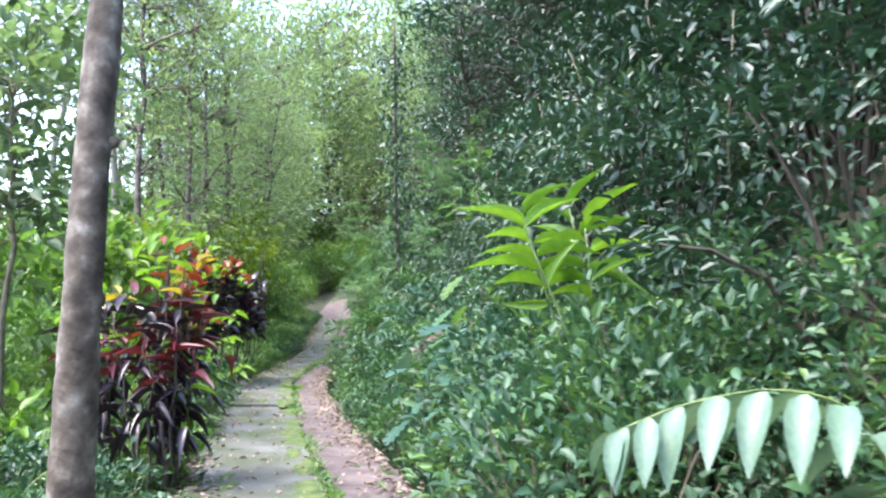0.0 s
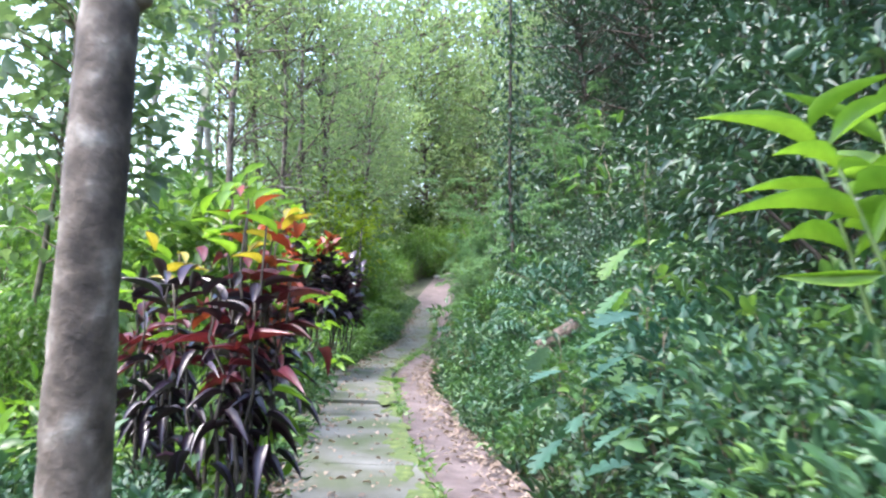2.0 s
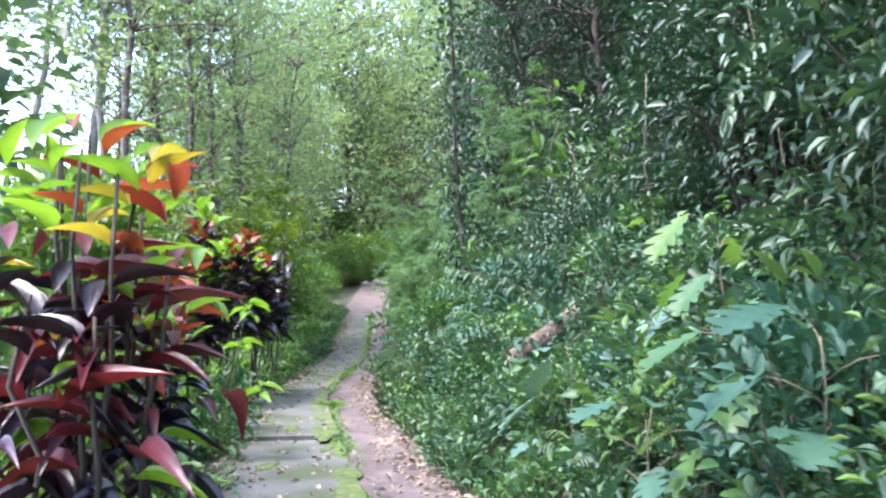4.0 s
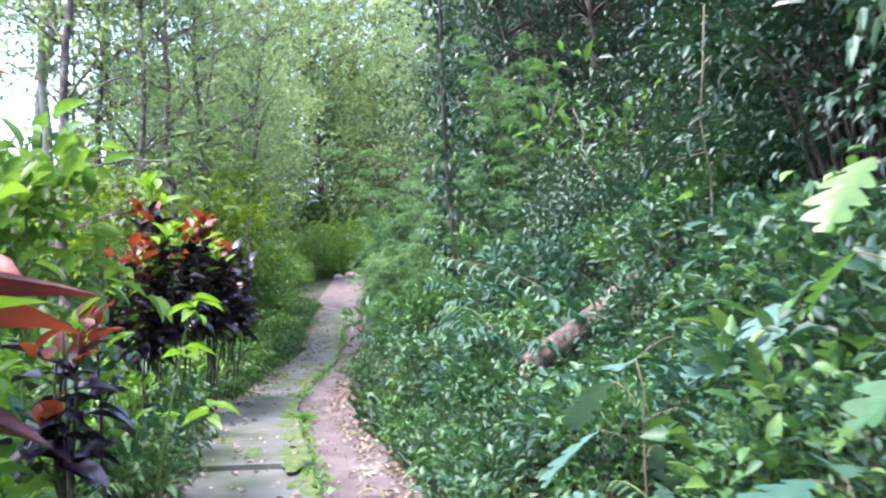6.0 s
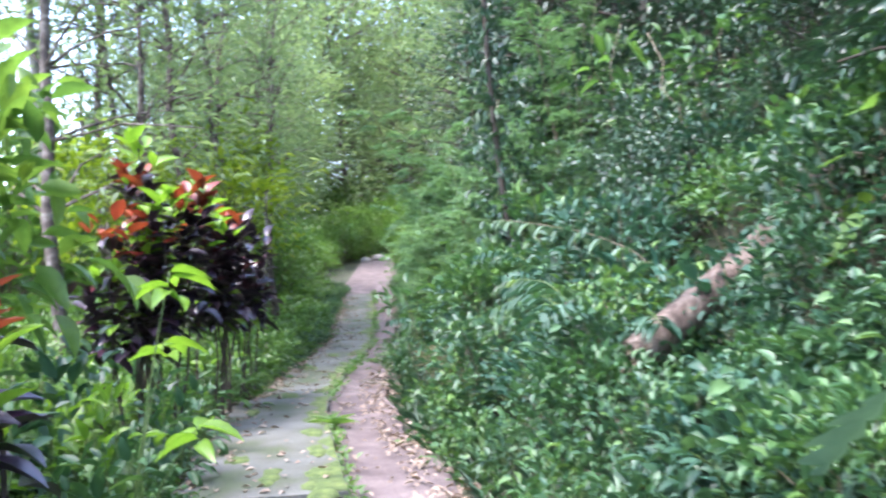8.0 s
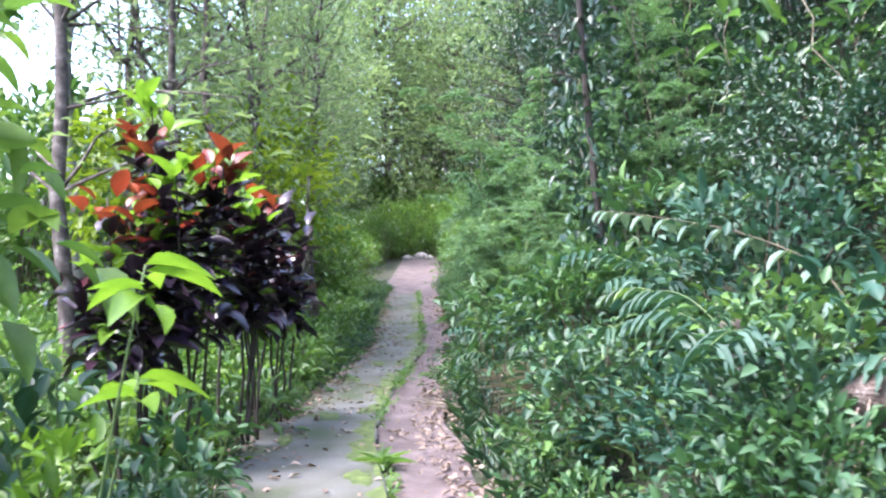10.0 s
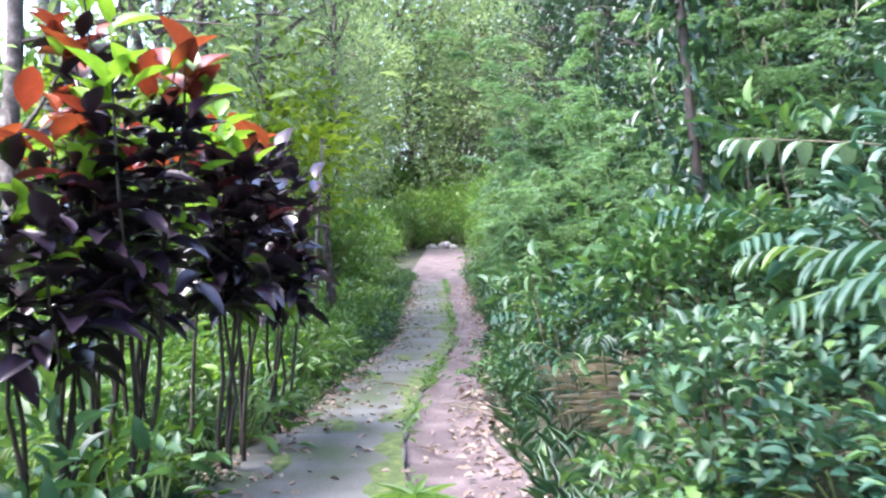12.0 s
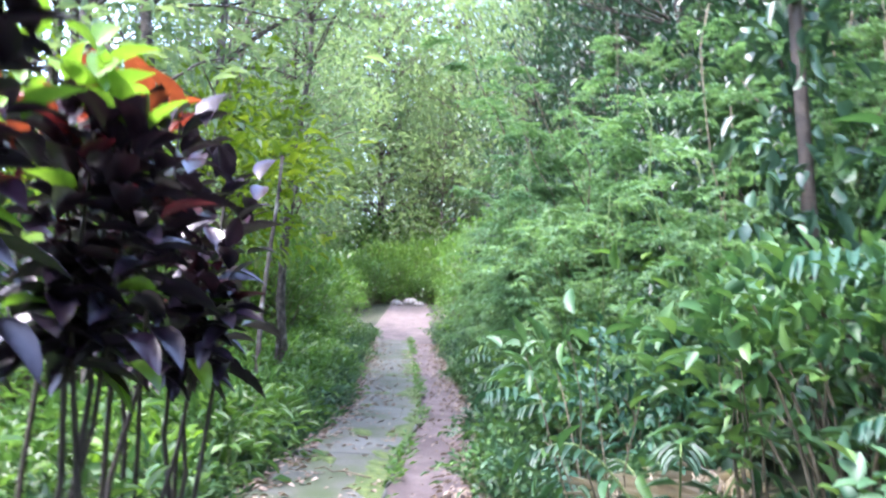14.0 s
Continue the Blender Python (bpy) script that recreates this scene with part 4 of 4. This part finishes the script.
def lobed_plant(x, y, height, seed, label, mat, count=11, length=0.36):
    r = np.random.default_rng(seed)
    root = tagged(new("lobed_plant"), label, "plant", "lobed-leaved plants")
    root.location = (x, y, float(ground(x, y)) - 0.03)
    me = [lobed_mesh("lobed_leaf", mat, length * q) for q in (0.85, 1.1)]
    b = Build()
    tube(b, curve_pts((0, 0, 0), (-0.06, 0, height * 0.88), 0.02, 7, r, 0.015), np.linspace(0.01, 0.004, 7), 6)
    part("stem", b.mesh("lobed_stem", M_STEM), root)
    for k in range(count):
        a = k * 2.4 + r.normal(0, 0.2)
        z0 = height * (0.2 + 0.72 * k / (count - 1))
        d = np.array([math.cos(a), math.sin(a), 0.25])
        e = np.array([-0.05, 0, z0]) + d * 0.2
        s = Build()
        tube(s, curve_pts((-0.05, 0, z0 - 0.05), e, 0.02, 4), 0.003, 5)
        stalk = part("stalk", s.mesh("leaf_stalk", M_STEM), root)
        part("leaf", me[r.integers(2)], stalk, m=aim(e, (d[0], d[1], r.uniform(-1.0, 0.15)), r.normal(0, 15)))
    return root


for k, (x, y, h, m) in enumerate(((1.9, 7.9, 1.45, M_FRESH), (1.5, 8.1, 1.0, M_BLUE), (1.55, 9.85, 1.2, M_GLAUC), (2.3, 9.9, 1.2, M_GLAUC), (1.8, 7.1, 1.4, M_BLUE), (2.1, 8.6, 1.7, M_BRIGHT), (2.9, 11.4, 1.2, M_BLUE), (2.1, 5.9, 1.2, M_BLUE), (3.1, 12.4, 1.2, M_BRIGHT))):
    lobed_plant(x, y, h, 50 + k, "plant with deeply lobed bluish green leaves" if m in (M_BLUE, M_GLAUC) else "plant with lobed bright green leaves", m, 9 if m is M_GLAUC else 13, 0.34 if m is M_GLAUC else 0.3)

# ---- fallen log, stump, debris ----
b = Build()
lp = curve_pts((1.7, 13.1, 0.85), (3.7, 13.7, 2.2), -0.05, 16)
lr = 0.125 * np.linspace(0.95, 1.15, 16) * (1 + 0.02 * np.sin(np.arange(16) * 2.1))
tube(b, lp, lr, 16)
log = tagged(new("fallen_log"), "weathered brown log leaning down the bank", "log")
part("trunk", b.mesh("log", M_WOOD), log)
DR = np.random.default_rng(5)
for k in range(5):
    b = Build()
    tube(b, curve_pts((1.72 + DR.normal(0, 0.05), 13.0, 0.9 + DR.normal(0, 0.05)), (1.5 + DR.normal(0, 0.1), 12.9 + DR.normal(0, 0.1), 0.3 + DR.uniform(0, 0.15)), 0.05, 5), np.linspace(0.005, 0.002, 5), 5)
    part("bark_strip", b.mesh("bark_strip", M_DRY), log, "dry pale bark strip")
bark_trunk("broken_stem", "broken grey palm stem leaning among ferns", [(1.72, 14.2, 0.25), (1.68, 14.15, 0.7), (1.55, 14.1, 1.2)], [0.09, 0.075, 0.055], M_BARK, 14, 16)
slim = bark_trunk("creeper_tree", "thin dark trunk overgrown with creepers", [(1.95, 17.9, 0.1), (1.75, 17.85, 2.0), (1.6, 17.8, 4.0), (1.5, 17.8, 8.0)], [0.045, 0.04, 0.034, 0.025], M_DARKSTEM, 12, 30)
b = Build()
n = 900
h = DR.uniform(0.6, 7.5, n)
P = np.stack([np.interp(h, [0.1, 2, 4, 8], [1.95, 1.75, 1.6, 1.5]), np.full(n, 17.85), h], 1) + DR.normal(0, 0.17, (n, 3))
leaves(b, P, DR.normal(0, 1, (n, 3)) - np.array([0, 0.3, 0.6]), np.array([0, 0, 1.0]) + DR.normal(0, 0.4, (n, 3)), DR.uniform(0.08, 0.2, n), DR.uniform(0.04, 0.09, n), B_MID)
tagged(part("creeper", b.mesh("creeper", M_DARK), slim), kind="stuff")
for k in range(8):
    dry = tagged(new("dead_frond"), "dry brown palm frond fallen beside the track", "dead frond", "dead fronds")
    x, y = 1.1 + DR.normal(0, 0.14), 17.7 + DR.normal(0, 0.25)
    dry.location = (x, y, float(ground(x, y)) + 0.03)
    a = DR.uniform(1.2, 2.6)
    pts = [np.array([math.cos(a), math.sin(a), 0]) * 0.9 * (u - 0.5) + np.array([0, 0, 0.34 * u ** 1.5]) for u in np.linspace(0, 1, 6)]
    frond(dry, pts, 22, 0.4, 0.018, M_STRAW, M_STEM, B_STRAW, hang=0.15, ahead=0.9, pieces=True, jitter=0.14)
for k, (x, y, a, L) in enumerate(((0.1, 19.0, 140, 0.75), (0.05, 18.9, 130, 0.6), (0.15, 19.1, 150, 0.5), (-0.75, 20.5, 160, 0.5), (0.35, 12.2, 100, 0.4))):
    b = Build()
    c, s = math.cos(radians(a)), math.sin(radians(a))
    tube(b, curve_pts((-c * L / 2, -s * L / 2, 0), (c * L / 2, s * L / 2, 0.03), 0.02, 7, DR, 0.008), np.linspace(0.011, 0.005, 7), 6)
    st = tagged(new("stick", b.mesh("stick", M_STEM)), "dark fallen stick lying on the track", "stick", "sticks")
    st.location = (x, y, float(rise(y)) + 0.03)

# thin pale poles among the trees
for x, y, h in ((-1.85, 22.6, 3.2), (-3.0, 24.4, 4.5), (-2.3, 27.5, 4.0), (-4.2, 23.6, 5.0)):
    bark_trunk("thin_pole_tree", "thin bare grey stem standing in the undergrowth", [(x, y, float(ground(x, y)) - 0.1), (x + 0.05, y, h * 0.5), (x + 0.12, y, h)], [0.032, 0.026, 0.018], M_BARK, 8, 12)

# hanging vines on the bank
for k in range(16):
    y = DR.uniform(6, 24)
    x = line_x(y) + DR.uniform(2.6, 3.8)
    z1 = float(ground(x, y)) + DR.uniform(1.8, 3.2)
    b = Build()
    tube(b, curve_pts((0, 0, float(ground(x, y)) - z1), (DR.normal(0, 0.4), DR.normal(0, 0.6), 0.4), -0.15, 9, DR, 0.05), 0.007, 5)
    v = tagged(new("vine", b.mesh("vine", M_STEM)), "thin bare vine hanging on the bank", "vine", "vines")
    v.location = (x, y, z1)


# ---- leaf litter, moss and edge tufts ----
def scatter(name, label, cat, P, tpl, size, ratio, mat, flat=0.15, up=None):
    r = np.random.default_rng(len(name))
    n = len(P)
    b = Build()
    a = r.uniform(0, 2 * np.pi, n)
    F = np.stack([np.cos(a), np.sin(a), r.normal(0, flat, n) + (0 if up is None else up)], 1)
    S = size * r.uniform(0.5, 1.5, n)
    leaves(b, P, F, np.array([0, 0, 1.0]) + r.normal(0, 0.25, (n, 3)), S, S * ratio, tpl)
    return tagged(new(name, b.mesh(name, mat)), label, cat, kind="stuff")


n = 5600
yy = DR.uniform(3, 36, n)
which = DR.random(n)
off = np.where(which < 0.42, -slab_width(yy) + np.abs(DR.normal(0, 0.2, n)) - 0.14, np.where(which < 0.8, 0.62 + DR.normal(0, 0.13, n), DR.uniform(-SLAB, 0.6, n)))
P = np.stack([edge(yy) + off, yy, rise(yy) + np.where((off > -slab_width(yy)) & (off < 0), np.where((yy > 13.3) & (yy < 17.95), 0.08, 0.035), 0.012)], 1)
scatter("leaf_litter", "dry brown and pale fallen leaves along the path", "leaf litter", P, B_MID, 0.066, 0.5, M_DRY)
n = 2600
yy = DR.uniform(3, 38, n)
yy = yy[np.sin(yy * 2.1) + np.sin(yy * 0.9 + 1) + DR.normal(0, 0.7, n) > -0.1]
off = DR.normal(0.02, 0.045, len(yy))
P = np.stack([edge(yy) + off, yy, rise(yy) + 0.02], 1)
scatter("edge_weeds", "small green weeds in the gap along the slabs", "weeds", P, B_SMALL, 0.07, 0.4, M_BRIGHT, up=0.7)
n = 5000
yy = DR.uniform(3, 40, n)
off = -SLAB - 0.12 - np.abs(DR.normal(0, 0.35, n))
xx = edge(yy) + off
P = np.stack([xx, yy, ground(xx, yy)], 1)
scatter("verge_grass", "green grass blades on the left verge", "grass", P, B_SMALL, 0.16, 0.1, M_SHRUB, up=1.2)
n = 16000
xx, yy = DR.uniform(-14, -2.5, n), DR.uniform(5, 40, n)
P = np.stack([xx, yy, ground(xx, yy)], 1)
scatter("meadow_grass", "bright green grass under the trees", "grass", P, B_SMALL, 0.28, 0.1, M_BRIGHT, up=1.0)
n = 2500
yy = DR.uniform(3, 34, n)
xx = edge(yy) + 0.8 + np.abs(DR.normal(0, 0.35, n))
P = np.stack([xx, yy, ground(xx, yy) + 0.01], 1)
scatter("bank_grass", "thin grass and weeds at the foot of the bank", "grass", P, B_SMALL, 0.2, 0.09, M_SHRUB, up=1.2)

# little fern with strap leaves in the gap
fern = tagged(new("gap_plant"), "small green strap-leaved plant between slab and dirt", "plant")
fern.location = (-0.4, 16.15, float(rise(16.15)) - 0.01)
strap = long_leaf_mesh("strap_blade", M_BRIGHT, 0.26, 0.05)
for k in range(12):
    a = k * 2.4
    part("leaf", strap, fern, m=aim((0, 0, 0.02), (math.cos(a), math.sin(a), 0.5 + 0.05 * k), 0))

# pale boulders where the track bends away
for k, (x, y, q) in enumerate(((-0.1, 58.5, 0.35), (0.7, 59.2, 0.45), (1.2, 58.3, 0.3))):
    bm = bmesh.new()
    bmesh.ops.create_icosphere(bm, subdivisions=3, radius=q)
    for v in bm.verts:
        v.co *= 1 + 0.25 * noise.noise(v.co * 1.7 + Vector((k * 5, 0, 0)))
        v.co.z *= 0.65
    me = bpy.data.meshes.new("boulder")
    bm.to_mesh(me)
    bm.free()
    me.materials.append(M_PALEBARK)
    st = tagged(new("boulder", me), "pale grey boulder where the track bends away", "boulder", "boulders")
    st.location = (x, y, float(ground(x, y)) + q * 0.35)

# ragged band of moss along the right edge of the slabs
for ya, yb in zip(joints[:-1], joints[1:]):
    if yb < 4:
        continue
    b = Build()
    yy = np.arange(max(ya, 3.0) + 0.02, yb - 0.02, 0.06)
    wide = np.clip(0.13 + 0.1 * np.sin(yy * 1.9 + 1) + 0.07 * np.sin(yy * 4.7) + 0.05 * np.sin(yy * 11.3), 0.015, 0.4)
    us = np.array([0.0, 0.25, 0.6, 1.0])
    X = edge(yy)[:, None] - 0.012 - wide[:, None] * us[None]
    Z = (rise(yy) + TOPS[ya])[:, None] + np.array([0.004, 0.009, 0.007, -0.002])[None] + 0.002 * ripple(X * 30, yy[:, None] * 25)
    i = np.arange(X.size).reshape(X.shape)
    b.add(np.stack([X, np.broadcast_to(yy[:, None], X.shape), Z], -1).reshape(-1, 3), [np.stack([i[:-1, :-1], i[1:, :-1], i[1:, 1:], i[:-1, 1:]], -1).reshape(-1, 4)])
    tagged(new("moss_band", b.mesh("moss_band", M_MOSS)), "ragged band of yellowish green moss on the slab edge", "moss", "moss bands", kind="stuff")

# moss cushions on the slabs, mostly along the gap
MR = np.random.default_rng(9)
for k in range(60):
    y = MR.uniform(4, 33)
    x = line_x(y) - (MR.uniform(0.06, 0.22) if k % 4 else MR.uniform(0.3, 0.85))
    q = MR.uniform(0.09, 0.24)
    b = Build()
    n = 14
    a = np.linspace(0, 2 * np.pi, n, endpoint=False)
    rad = q * (1 + 0.3 * np.sin(a * 2 + k) + 0.2 * np.sin(a * 5 + 2 * k))
    ring = lambda f, z: np.stack([rad * f * 0.6 * np.cos(a), rad * f * 1.5 * np.sin(a), np.full(n, z)], 1)
    v = np.concatenate([ring(1, -0.01), ring(0.85, 0.007), ring(0.5, 0.012), [[0, 0, 0.013]]])
    i = np.arange(n)
    j = (i + 1) % n
    b.add(v, [np.concatenate([np.stack([c * n + i, c * n + j, (c + 1) * n + j, (c + 1) * n + i], 1) for c in (0, 1)]), np.stack([2 * n + i, 2 * n + j, np.full(n, 3 * n)], 1)])
    mo = tagged(new("moss_cushion", b.mesh("moss", M_MOSS)), "flat yellowish green moss cushion on the slab", "moss", "moss cushions")
    joint = max(c for c in joints if c <= y)
    mo.location = (x, y, float(rise(y)) + TOPS[joint])

# tall undergrowth behind the bend of the track
for x, y, q in ((-4.5, 70, 2.4), (-3.0, 71, 2.6), (-1.4, 70.5, 2.4), (0.2, 71.5, 2.7), (1.8, 70.4, 2.5), (3.4, 71.2, 2.6)):
    plant(K_BUSH, x, y, scale=q, group="undergrowth bushes")

# the wood goes on behind the start of the walk
BR = np.random.default_rng(41)
for y in np.arange(-12, 2.5, 1.6):
    for d in (1.9, 2.8):
        plant(K_SHRUB, line_x(y) + d + BR.normal(0, 0.2), y, scale=BR.uniform(0.8, 1.2), group="plants along the bank")
    for d in (4.0, 5.6):
        plant(K_DARK, line_x(y) + d + BR.normal(0, 0.3), y, scale=BR.uniform(0.8, 1.2), group="shrubs on the bank")
    for d in (1.3, 3.0, 5.0):
        plant(K_BUSH, line_x(y) - SLAB - d + BR.normal(0, 0.4), y, scale=BR.uniform(0.5, 1.0), group="undergrowth bushes")
for x, y in ((-6, -10), (-3.5, -16), (2.5, -20), (-9, -18), (7, -14), (-14, -8), (9, -6)):
    plant(K_SLIM, x, y, scale=BR.uniform(0.8, 1.1), group="slender trees")
for x, y in ((-4, -32), (4, -34), (-12, -30), (0, -40), (12, -28)):
    plant(K_FAR, x, y, scale=1.0, group="forest trees")

for x, y, q in ((-1.75, 20.2, 1.0), (-1.6, 21.4, 0.9), (-1.9, 22.4, 1.1), (-1.35, 23.5, 0.8), (-2.3, 20.9, 1.3), (-1.2, 26.0, 0.9)):
    plant(K_YELLOW, x, y, scale=q, group="narrow-leaved verge plants")
